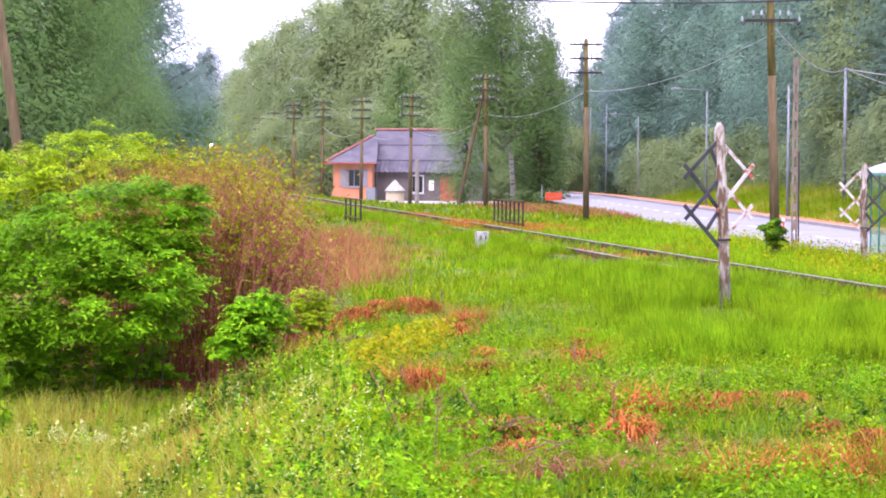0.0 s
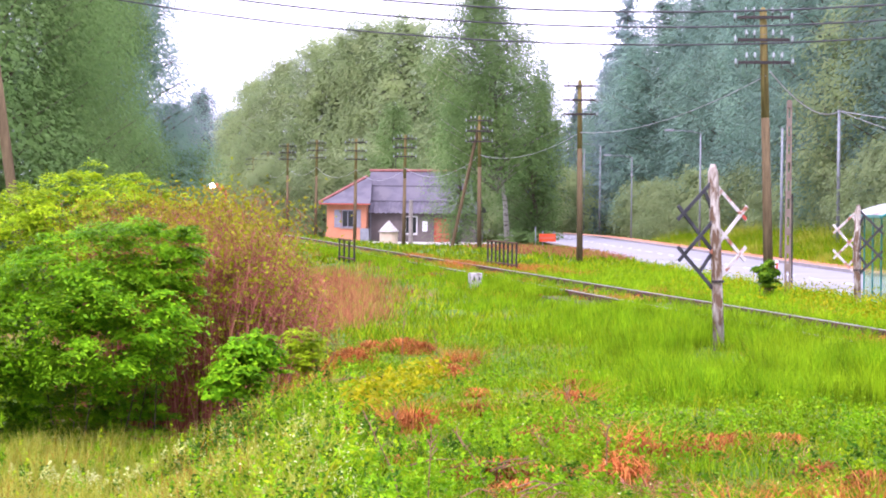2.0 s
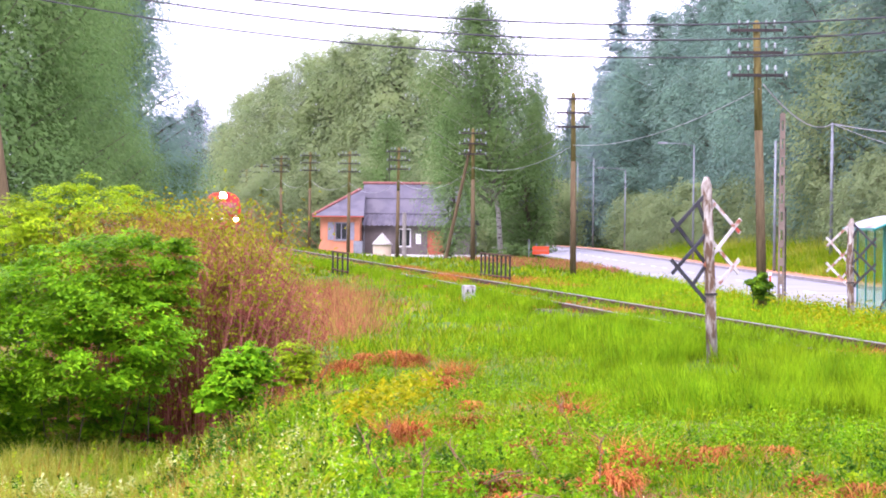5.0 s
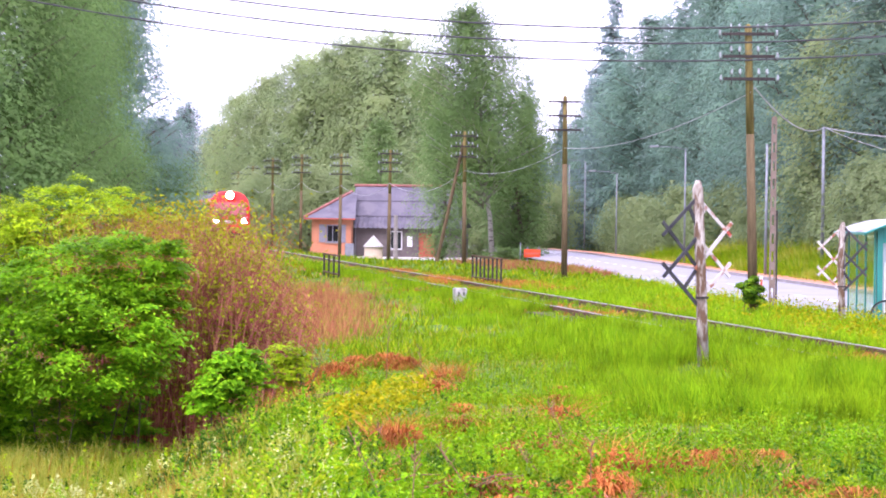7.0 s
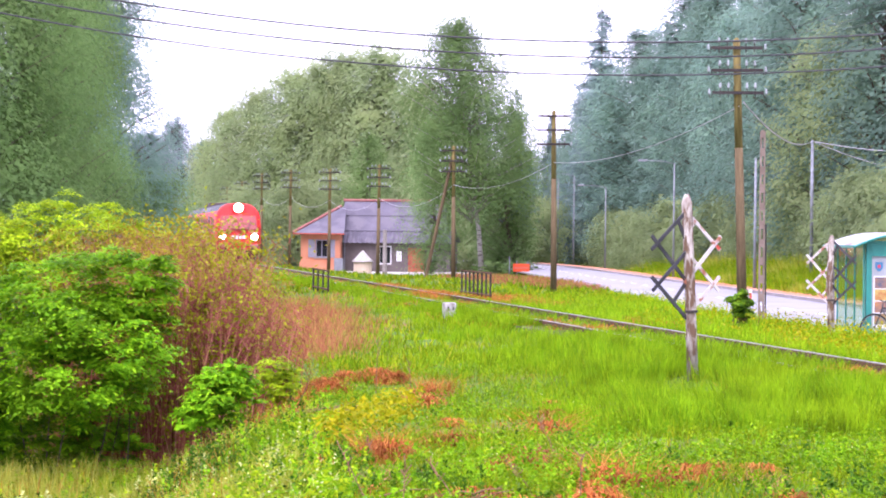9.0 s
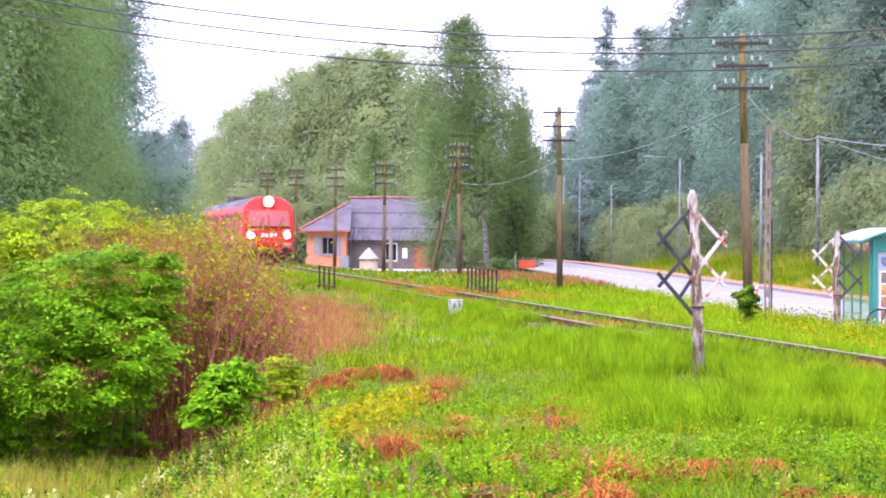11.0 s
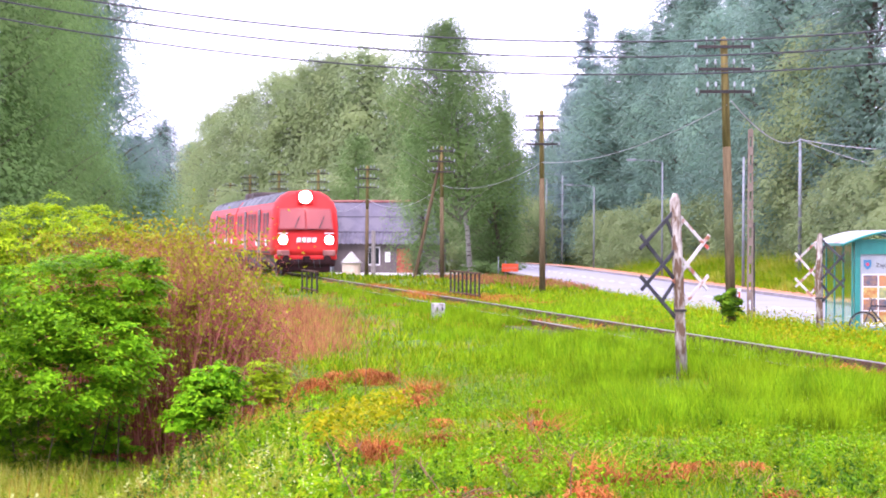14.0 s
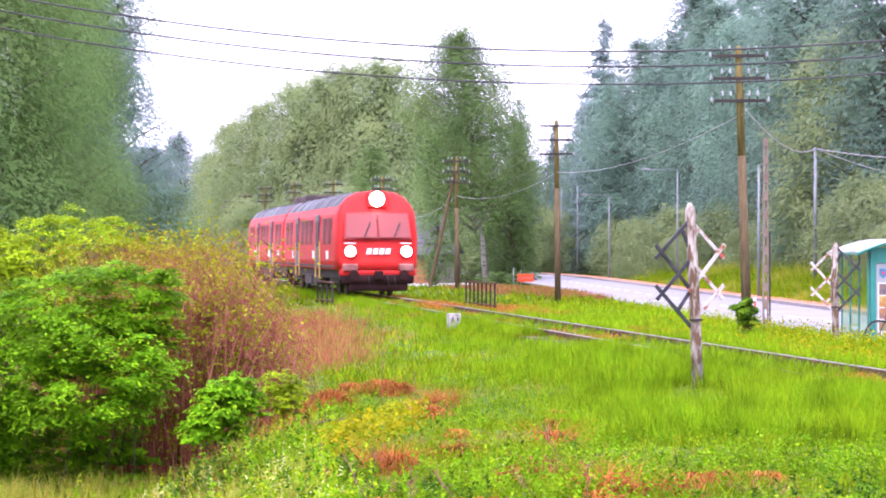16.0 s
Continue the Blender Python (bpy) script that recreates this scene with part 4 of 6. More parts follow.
    part("ridge", tube([(2.9, 4.6, 5.8), (11.1, 4.6, 5.8)], 0.11, 8), M_RIDGE, t, "red ridge tiles")
    sk = bmesh.new()
    n = 90
    prev = None
    for i in range(n + 1):
        x = 3.4 + 8.7 * i / n
        dz = 0.05 * math.cos(i * 2 * math.pi / 4)
        row = [sk.verts.new((x, 0.75, 2.42 + dz)), sk.verts.new((x, 2.1, 3.35 + dz))]
        if prev:
            sk.faces.new((prev[0], row[0], row[1], prev[1]))
        prev = row
    sk_ob = part("corrugated_skirt", sk, M_ROOF, t, "corrugated lower roof skirt")
    for k in range(2, 3):
        part("roof_seam", bar((3.05, 2.0 + 2.6 * k / 4 - 0.05, 3.35 + 2.4 * k / 4 + 0.02), (11.3, 2.0 + 2.6 * k / 4 - 0.05, 3.35 + 2.4 * k / 4 + 0.02), 0.05, 0.04), M_ROOF, t)
    part("antenna", tube([(5.0, 4.6, 5.8), (5.0, 4.6, 8.3)], 0.03, 5), M_ARM, t)
    part("meter_cabinet", box(2.9, 3.6, -0.5, -0.1, 0.2, 1.2, 0.03), M_GALV, t, "grey metal cabinet")
    # forecourt
    f = thing("forecourt", "pale gravel strip before the house", "pavement", kind="structure")
    bm = bmesh.new()
    vs = [bm.verts.new(p) for p in ((-13.5, 186, -1.03), (6, 182, -1.03), (6, 199, -1.03), (-12.5, 201, -1.03))]
    bm.faces.new(vs)
    part("gravel_layer", bmesh_thick(bm, 0.25), M_GRAVEL, f)


def bmesh_thick(bm, d):
    made = bmesh.ops.extrude_face_region(bm, geom=bm.faces[:])
    for v in made["geom"]:
        if isinstance(v, bmesh.types.BMVert):
            v.co.z -= d
    return bm


house()


def well():
    x, y = px(-135, 173), 173.0
    t = thing("well_house", "round cream well house with a pale cone roof", "well", "", (x, y, float(ground_z(x, y)) - 0.05))
    part("drum", lathe([(0.62, 0), (0.62, 1.12)], 20), M_CREAM, t)
    part("cone_roof", lathe([(0.72, 1.06), (0.72, 1.10), (0.03, 1.86)], 20), M_WHITEWASH, t, "pale concrete cone roof")


well()


def orange_sign():
    x, y = px(146, 168), 168.0
    z = float(ground_z(x, y)) - 0.05
    t = thing("orange_sign", "low orange board sign on grey posts", "sign", "", (x, y, z))
    part("board", box(-0.55, 0.55, -0.03, 0.03, 0.52, 1.06, 0.02), M_ORANGE, t)
    part("text_bar", box(-0.5, 0.5, -0.036, -0.03, 0.73, 0.84), M_DOOR, t)
    for s in (-0.3, 0.45):
        part("post", tube([(s, 0.06, 0), (s, 0.06, 1.25)], 0.04, 6), M_GALV, t)
    slim_pole(px(125, 169), 169.0, 1.5, 0.035, "short grey steel post by the sign")


orange_sign()


def delineator():
    x, y = px(552, 78), 78
    t = thing("road_marker", "small white road marker post with a red band", "road marker", "", (x, y, -0.6))
    part("post", box(-0.045, 0.045, -0.03, 0.03, 0, 0.78, 0.01), M_FRAME, t)
    part("reflector", box(-0.036, 0.036, -0.037, -0.031, 0.42, 0.7), M_REDBAR, t, "red reflector")


delineator()

# ================= bus shelter and bicycle =================


def shelter():
    d = 58.0
    t = thing("bus_shelter", "teal steel bus shelter with glass walls and curved roof", "bus shelter", "", (9.70, d, -0.52), 2)
    W2, D2, Z = 1.55, 3.1, 2.16

    def beam(name, *b):
        return part(name, box(*b, 0.008), M_TEAL, t)
    # glazed back wall that runs away from the poster end
    for k in range(4):
        y = D2 * k / 3
        beam("post", -0.022, 0.022, y - 0.022, y + 0.022, 0, Z)
        if k < 3:
            o = part("side_pane", box(-0.006, 0.006, y + 0.04, y + D2 / 3 - 0.04, 0.12, Z - 0.06), M_POLY, t, "greenish clear side pane")
            o.visible_shadow = False
            beam("pane_rail", -0.03, 0.03, y + 0.04, y + D2 / 3 - 0.04, 0.08, 0.12)
    for y in (0.0, D2):
        beam("front_post", W2 - 0.04, W2 + 0.04, y - 0.035, y + 0.035, 0, Z)
    part("far_pane", box(0.05, W2 - 0.05, D2 - 0.006, D2 + 0.006, 0.12, Z - 0.06), M_POLY, t, "greenish clear end pane").visible_shadow = False
    # poster end
    beam("poster_frame", 0.04, 0.17, -0.08, 0.06, 0, Z)
    beam("poster_frame", W2 - 0.2, W2 - 0.05, -0.08, 0.06, 0, Z)
    beam("poster_frame", 0.17, W2 - 0.2, -0.075, 0.055, Z - 0.27, Z)
    beam("poster_frame", 0.17, W2 - 0.2, -0.075, 0.055, 0.0, 0.2)
    po = part("poster", box(0.172, W2 - 0.202, -0.03, 0.03, 0.202, Z - 0.272), M_POSTER, t, "tourist poster with small photographs")
    part("photo_panel", box(0.215, W2 - 0.22, -0.033, -0.0302, 0.25, Z - 0.72), M_FRAME, po, "white photo panel")
    cols = [(0.30, 0.15, 0.08), (0.45, 0.42, 0.12), (0.06, 0.08, 0.12), (0.35, 0.10, 0.03), (0.48, 0.20, 0.05), (0.16, 0.20, 0.10)]
    k = 0
    for c in range(3):
        for r in range(4):
            a, zt = 0.245 + c * 0.36, Z - 0.75 - r * 0.275
            m = surface("photo_print", cols[k % 6], cols[(k + 2) % 6], 7, 0.4, 0, 0.02)
            part("photo", box(a, a + 0.33, -0.038, -0.0332, zt - 0.25, zt), m, po)
            k += 1
    sh = bmesh.new()
    cz = Z - 0.50
    outline = ((-0.09, 0.10), (0.09, 0.10), (0.09, -0.03), (0.05, -0.09), (0.0, -0.12), (-0.05, -0.09), (-0.09, -0.03))
    fr, bk = [sh.verts.new((0.34 + a, -0.040, cz + b)) for a, b in outline], [sh.verts.new((0.34 + a, -0.031, cz + b)) for a, b in outline]
    sh.faces.new(fr)
    for i in range(len(fr)):
        sh.faces.new((fr[i], fr[i - 1], bk[i - 1], bk[i]))
    part("crest", sh, plain("crest_blue", (0.03, 0.16, 0.30), 0.5), po, "blue shield with a red centre")
    part("crest_dot", tube([(0.34, -0.046, cz), (0.34, -0.0405, cz)], 0.042, 12), plain("crest_red", (0.45, 0.05, 0.10), 0.5), po)
    cu = bpy.data.curves.new("poster_text", "FONT")
    cu.body, cu.size, cu.extrude = "Zag\u00f3rz", 0.13, 0.002
    tmp = bpy.data.objects.new("poster_text", cu)
    me = bpy.data.meshes.new_from_object(tmp)
    bpy.data.objects.remove(tmp)
    me.materials.clear()
    me.materials.append(M_BLACKBAR)
    tx = new("lettering", me)
    tx.parent, tx.matrix_basis = po, pose(0.53, -0.034, cz - 0.06, 90)
    # barrel roof along the shelter's length
    def arch(a):
        return -0.28 + a * (W2 + 0.75), Z - 0.02 + 0.40 * math.sin(math.pi * (0.08 + 0.84 * a)) - 0.10
    bm = bmesh.new()
    prev = None
    for i in range(15):
        x, z = arch(i / 14)
        row = [bm.verts.new((x, -0.3, z)), bm.verts.new((x, D2 + 0.3, z))]
        if prev:
            bm.faces.new((prev[0], row[0], row[1], prev[1]))
        prev = row
    smooth(part("roof_sheet", bmesh_thick(bm, 0.02), M_ROOFSHEET, t, "stained white curved roof sheet"))
    for y in (-0.31, D2 * 0.33, D2 * 0.66, D2 + 0.31):
        part("roof_arch", tube([(arch(i / 14)[0], y, arch(i / 14)[1] - 0.035) for i in range(15)], 0.028, 6), M_TEAL, t)
    beam("eave_beam", -0.32, -0.26, -0.3, D2 + 0.3, Z - 0.09, Z - 0.02)
    beam("wall_plate", -0.04, 0.04, 0.04, D2 - 0.04, Z, Z + 0.06)
    beam("end_plate", -0.04, W2 + 0.1, -0.07, 0.05, Z, Z + 0.08)
    slim_pole(9.56, 61.6, 1.6, 0.045, "short grey post by the shelter")
    # a worn concrete stub beside the house
    slim = thing("concrete_post", "short grey concrete post before the house", "post", "", (px(-96, 152), 152, float(ground_z(px(-96, 152), 152)) - 0.1))
    part("shaft", tube([(0, 0, 0), (0, 0, 2.9)], [0.14, 0.12], 8), M_CONCRETE, slim)


shelter()


def bicycle():
    d = 57.2
    t = thing("bicycle", "dark bicycle leaning at the bus shelter", "bicycle", "", (px(772, d), d, float(ground_z(px(772, d), d)) - 0.02), 4)
    R = 0.34

    def ring(name, cx, r, w, mat, par):
        return part(name, tube([(cx + r * math.cos(a), 0, R + r * math.sin(a)) for a in np.linspace(0, 2 * math.pi, 25)], w, 6), mat, par)
    for cx in (0.0, 1.05):
        wh = ring("wheel", cx, R - 0.02, 0.02, M_RUBBER, t)
        ring("rim", cx, R - 0.05, 0.008, M_GALV, wh)
        sp = bmesh.new()
        for a in np.linspace(0, 2 * math.pi, 13)[:-1]:
            tube([(cx, 0, R), (cx + (R - 0.05) * math.cos(a), 0, R + (R - 0.05) * math.sin(a))], 0.003, 3, sp)
        part("spokes", sp, M_GALV, wh)
    for name, pts, r in (("fork", [(0, 0, R), (0.16, 0, 0.72), (0.2, 0, 0.92)], 0.015), ("top_tube", [(0.18, 0, 0.8), (0.68, 0, 0.78)], 0.018), ("down_tube", [(0.17, 0, 0.74), (0.55, 0, 0.30)], 0.018),
                         ("seat_tube", [(0.55, 0, 0.30), (0.72, 0, 0.92)], 0.017), ("chain_stay", [(0.55, 0, 0.30), (1.05, 0, R)], 0.012), ("seat_stay", [(0.68, 0, 0.78), (1.05, 0, R)], 0.011), ("handlebar", [(0.2, -0.27, 0.97), (0.22, 0, 0.93), (0.2, 0.27, 0.97)], 0.013)):
        part(name, tube(pts, r, 7), M_BLACKBAR, t)
    part("saddle", box(0.6, 0.86, -0.07, 0.07, 0.9, 0.96, 0.025), M_RUBBER, t)


bicycle()

# ================= trees =================


def grow_broadleaf(seed, h, r, base, leaves, leaf, mat, bark, lobes=46, lean=(0, 0), squash=1.0, name="tree", label="", flat=0.25, simple=False, cone=0.0, inner=0.10, girth=1.0):
    """A tapered trunk, limbs that reach into soft lobes, fine leaves round the lobes over a coarser inner mass; cone: how far the crown narrows upwards."""
    g = np.random.default_rng(seed)
    t = thing(name, label, "tree", "trees around the railway")
    tr = bmesh.new()
    pts = [(lean[0] * (k / 5) ** 1.3 * h + g.normal() * 0.012 * h * (k > 0), lean[1] * k / 5 * h + g.normal() * 0.01 * h * (k > 0), h * 0.93 * k / 5) for k in range(6)]
    rad = [h * girth * q for q in (0.016, 0.0125, 0.009, 0.006, 0.0035, 0.001)]
    tube(pts, rad, 9, tr)
    cs = []
    for i in range(lobes):
        u = (i + 0.5) / lobes
        zz = base + (h - base) * (0.02 + 0.96 * u)
        full = math.sin(math.pi * (0.12 + 0.80 * u)) ** 0.75
        spire = min(1.0, 0.6 + 1.8 * u) * (1 - u) ** 0.6 * 1.15 + 0.03
        prof_r = r * (full * (1 - cone) + spire * cone) * g.uniform(0.35, 1.0) ** 0.7
        a = i * 2.4 + g.uniform(-0.5, 0.5)
        k = min(4.99, zz / (h * 0.93) * 5)
        p0, p1 = Vector(pts[int(k)]), Vector(pts[int(k) + 1])
        ax = p0.lerp(p1, k - int(k))
        c = Vector((ax.x + prof_r * math.cos(a), ax.y + prof_r * math.sin(a), zz))
        root = Vector((ax.x, ax.y, max(base * 0.7, zz - prof_r * 0.7)))
        mid = root.lerp(c, 0.5) + Vector((0, 0, 0.08 * prof_r))
        if i % 2 == 0:
            tube([root, mid, c], [h * 0.0035, h * 0.002, h * 0.0008], 4, tr)
        cs.append((c, ax, r * g.uniform(0.20, 0.42) * (1 - 0.45 * cone * u)))
    smooth(part("trunk", tr, bark, t))
    n = leaves // lobes
    blob, faces, deep, deep_faces = [], [], [], []
    for c, ax, s in cs:
        d = np.clip(g.normal(size=(n, 3)), -1.9, 1.9) * s * 0.52
        d[:, 2] = d[:, 2] * 0.8 * squash - flat * s * (d[:, 0] ** 2 + d[:, 1] ** 2) / (s * s)
        away = np.array(c) - np.array([lean[0] * h * 0.5, lean[1] * h * 0.5, c.z - 0.15 * h])
        away = away / np.linalg.norm(away)
        blob.append(np.array(c) + d)
        faces.append(d / s * 0.45 + 1.1 * away)
        m = max(2, int(n * inner))
        q = np.array(ax) + (np.array(c) - np.array(ax)) * g.uniform(0.1, 0.8, (m, 1)) + g.normal(size=(m, 3)) * s * 0.25
        deep.append(q)
        deep_faces.append(np.tile(away, (m, 1)))
    v, f = leaf_arrays(np.concatenate(blob), leaf, leaf * 0.65, 0.15, 0, g, np.concatenate(faces), 0.28, simple)
    v2, f2 = leaf_arrays(np.concatenate(deep), leaf * 1.9, leaf * 1.5, 0.1, 0, g, np.concatenate(deep_faces), 0.4, simple)
    raw_mesh("crown", np.concatenate([v, v2]), np.concatenate([f, f2 + len(v)]), mat, t)
    return t


def grow_spruce(seed, h, r, base, leaf, mat, label, sprays=46):
    g = np.random.default_rng(seed)
    t = thing("conifer_tree", label, "tree", "trees around the railway")
    tr = bmesh.new()
    tube([(0, 0, 0), (0, 0, h * 0.5), (0, 0, h)], [h * 0.011, h * 0.005, 0.01], 8, tr)
    blob = []
    layers = int((h - base) / 0.42)
    for i in range(layers):
        u = i / layers
        zz = base + (h - base) * u
        rr = r * (1 - u) ** 0.62 * g.uniform(0.75, 1.1) + 0.15
        for b in range(6 if u < 0.7 else 4):
            a = g.uniform(0, 2 * math.pi)
            zz = base + (h - base) * u + g.uniform(-0.35, 0.35)
            L = rr * g.uniform(0.6, 1.05)
            end = np.array([math.cos(a) * L, math.sin(a) * L, zz - 0.28 * L + 0.12 * L])
            if L > 0.8 and b % 2 == 0:
                tube([(0, 0, zz), tuple(end * 0.5 + np.array([0, 0, zz * 0.5 + 0.05])), tuple(end)], [0.035, 0.02, 0.008], 4, tr)
            m = max(16, int(sprays * L / r))
            k = g.uniform(0.15, 1.0, m)[:, None]
            p = np.array([0, 0, zz]) * (1 - k) + end * k
            side = np.array([-math.sin(a), math.cos(a), 0])
            p = p + side * g.normal(size=(m, 1)) * 0.16 * L * (1.1 - k) + np.array([0, 0, -1]) * np.abs(g.normal(size=(m, 1))) * 0.26
            blob.append(p)
    smooth(part("trunk", tr, M_BARK, t))
    every = np.concatenate(blob)
    v, f = leaf_arrays(every, leaf, leaf * 0.4, 0.5, 0, g, every * np.array([1, 1, 0]) + np.array([0, 0, 0.3]), 0.45, True)
    core = np.stack([g.normal(size=600) * 0.35, g.normal(size=600) * 0.35, base + (h - base) * 0.75 * g.uniform(0, 1, 600) ** 1.3], 1)
    core[:, :2] *= (r * (1 - core[:, 2:] / h) + 0.1)
    v2, f2 = leaf_arrays(core, leaf * 1.7, leaf * 1.2, 0.4, 0, g, core * np.array([1, 1, 0]) + np.array([0, 0, 0.3]), 0.45, True)
    raw_mesh("crown", np.concatenate([v, v2]), np.concatenate([f, f2 + len(v)]), mat, t)
    return t


def plant(proto, spots, first=True):
    """Sets a grown tree at the first spot and copies of it at the others: x, y, size, turn, stretch."""
    for i, (x, y, s, a, st) in enumerate(spots):
        m = pose(x, y, float(ground_z(x, y)) - 0.15, 0, 0, a)
        ob = proto
        if i:
            ob = copy_thing(proto, m)
        ob.matrix_basis = m @ Matrix.Diagonal((s * st, s * st, s, 1))


# woodland crowns carry the haze in their leaf and needle colours
FOREST = "tall dense woodland tree at the road's far side"
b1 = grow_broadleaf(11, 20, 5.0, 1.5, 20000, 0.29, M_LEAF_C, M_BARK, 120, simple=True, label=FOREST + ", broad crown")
b2 = grow_broadleaf(12, 22, 4.6, 1.5, 20000, 0.29, M_LEAF_C, M_BARK, 130, simple=True, label=FOREST + ", haze-tinted green crown", cone=0.4)
b3 = grow_broadleaf(13, 15, 4.4, 0.8, 17000, 0.27, M_LEAF_B, M_BARK, 100, simple=True, label="pale green broad-crowned tree at the wood's edge")
s1 = grow_spruce(21, 24, 3.5, 1.5, 0.42, M_NEEDLE, "tall spruce with haze-blue needles in the woodland", 100)
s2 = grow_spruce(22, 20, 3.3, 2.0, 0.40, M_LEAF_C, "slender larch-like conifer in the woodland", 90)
fo = {0: [], 1: [], 2: [], 3: [], 4: []}
g = np.random.default_rng(5)
row_y = list(np.arange(103, 300, 8.2))
for i, y in enumerate(row_y):
    edge_x = road_left(y) + ROAD_W + 8.5 - 0.0012 * max(0, y - 190) ** 2
    for j in range(2 if i % 2 else 1):
        k = (0, 4, 1, 2, 1, 3, 0, 1)[i % 8] if j == 0 else (3, 1, 3, 4)[(i // 2) % 4]
        s = g.uniform(0.85, 1.1) * (0.84 if j == 0 else 1.05)
        if y > 180 and k != 3:
            k = 1
        s *= min(1.0, 1.0 - (y - 222) * 0.0066)
        fo[k].append((edge_x + j * 6.8 + g.uniform(-1.2, 1.2), y + g.uniform(-3, 3) + j * 2, s, g.uniform(0, 360), g.uniform(0.9, 1.15)))
for k, p in enumerate((b1, b2, b3, s1, s2)):
    extra = {3: [(14.4, 228, 0.99, 40, 1.5), (11.2, 258, 0.66, 10, 0.9)], 1: [(17.2, 215, 0.93, 70, 1.3), (20.5, 206, 1.04, 150, 1.2)]}.get(k, [])
    plant(p, fo[k] + extra)

# wood beyond the house
w1 = grow_broadleaf(31, 20, 6.0, 1.5, 26000, 0.31, M_LEAF_B, M_BARK, 150, simple=True, label="large rounded haze-paled green tree behind the house", cone=0.2, flat=0.4, squash=1.1)
plant(w1, [(px(-330, 268), 268, 0.94, 0, 0.95), (px(-266, 262), 262, 1.02, 60, 0.95), (px(-160, 256), 256, 1.10, 130, 1.0), (px(-95, 250), 250, 1.10, 200, 1.0),
           (px(-40, 262), 262, 0.98, 20, 0.95), (px(-382, 276), 276, 0.84, 20, 0.9), (px(-412, 286), 286, 0.66, 220, 0.8), (px(30, 270), 270, 0.85, 100, 1.0), (px(130, 280), 280, 0.66, 250, 0.9), (px(-215, 258), 258, 1.05, 300, 0.95)])
w2 = grow_broadleaf(32, 9, 4.2, 0.3, 9000, 0.28, M_LEAF_B, M_BARK, 70, simple=True, label="low leafy tree below the wood")
plant(w2, [(px(-345, 238), 238, 0.8, 0, 1), (px(-250, 232), 232, 0.9, 80, 1.1), (px(-180, 236), 236, 0.95, 140, 1.1), (px(-100, 238), 238, 0.9, 210, 1.1), (px(-20, 236), 236, 0.95, 280, 1.1),
           (px(180, 226), 226, 0.75, 33, 1.1), (px(130, 222), 222, 0.8, 99, 1.1), (px(60, 214), 214, 0.8, 150, 1.1)])
us = grow_broadleaf(33, 5.0, 2.6, 0.1, 5200, 0.22, M_LEAF_B, M_BARK, 50, simple=True, label="leafy undergrowth at the wood's edge")
plant(us, [(road_left(yy) + ROAD_W + 6.3 + 1.2 * math.sin(yy), yy, 0.8 + 0.25 * math.sin(yy * 1.7), yy * 37, 1.15) for yy in range(98, 262, 6)])
# the tall birch and its neighbours beside the house
bi = grow_broadleaf(41, 18.8, 5.5, 5.8, 46000, 0.19, M_LEAF_A, M_BIRCH, 190, (-0.10, 0), 1.35, "birch_tree", "tall birch with a leaning white trunk by the house", 0.7, True, 0.6, 0.10, 0.7)
plant(bi, [(px(76, 180), 180, 1.0, 0, 1.0)])
bi2 = grow_broadleaf(42, 13.2, 3.2, 0.6, 14000, 0.19, M_LEAF_A, M_BARK, 80, (0, 0), 1.2, "tree", "dark leafy tree beside the birch", 0.4, True, 0.6)
plant(bi2, [(px(124, 188), 188, 1.0, 0, 1.0), (px(-14, 190), 190, 0.86, 120, 1.0), (px(112, 190), 190, 0.66, 220, 1.2), (px(-128, 216), 216, 0.92, 300, 0.95)])
pi = grow_spruce(43, 14.5, 2.4, 4.5, 0.30, M_NEEDLE, "slim dark pine beside the birch", 34)
plant(pi, [(px(138, 190), 190, 1.0, 0, 0.9)])

# far wood closing the line; its blue is haze put into the leaf colour
fw = grow_broadleaf(51, 16, 5, 0.5, 15000, 0.46, M_LEAF_FAR, M_BARK, 70, simple=True, label="distant tree with haze-coloured leaves at the end of the line", cone=0.3)
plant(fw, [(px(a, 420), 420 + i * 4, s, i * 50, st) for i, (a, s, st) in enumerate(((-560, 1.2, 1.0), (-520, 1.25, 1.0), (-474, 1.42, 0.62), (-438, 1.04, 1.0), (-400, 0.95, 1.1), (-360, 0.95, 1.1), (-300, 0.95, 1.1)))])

# trees on the far side of the track, towering over the bushes
LT = "big dark leafy tree behind the bushes"
l1 = grow_broadleaf(61, 12, 3.3, 0.6, 54000, 0.11, M_LEAF_A, M_BARK, 150, label=LT, flat=0.7, squash=1.4, simple=True, inner=0.16)
plant(l1, [(px(-742, 66), 66, 1.0, 0, 0.84), (px(-860, 62), 62, 1.0, 140, 0.95), (px(-672, 76), 76, 1.0, 250, 0.66)])
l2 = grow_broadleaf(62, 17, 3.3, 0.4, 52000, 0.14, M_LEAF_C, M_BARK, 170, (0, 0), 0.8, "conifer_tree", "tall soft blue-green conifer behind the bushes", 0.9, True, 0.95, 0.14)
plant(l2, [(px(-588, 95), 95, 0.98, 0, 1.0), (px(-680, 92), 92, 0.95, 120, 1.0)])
l3 = grow_broadleaf(63, 6, 2.6, 0.3, 15000, 0.11, M_LEAF_A, M_BARK, 60, label="low leafy tree at the wood's edge", simple=True, inner=0.14)
plant(l3, [(px(-512, 97), 97, 0.8, 0, 1.1), (px(-600, 84), 84, 0.85, 100, 1.1), (px(-478, 110), 110, 0.6, 200, 1.2), (px(-540, 104), 104, 0.7, 30, 1.2)])

# ================= shrubs =================


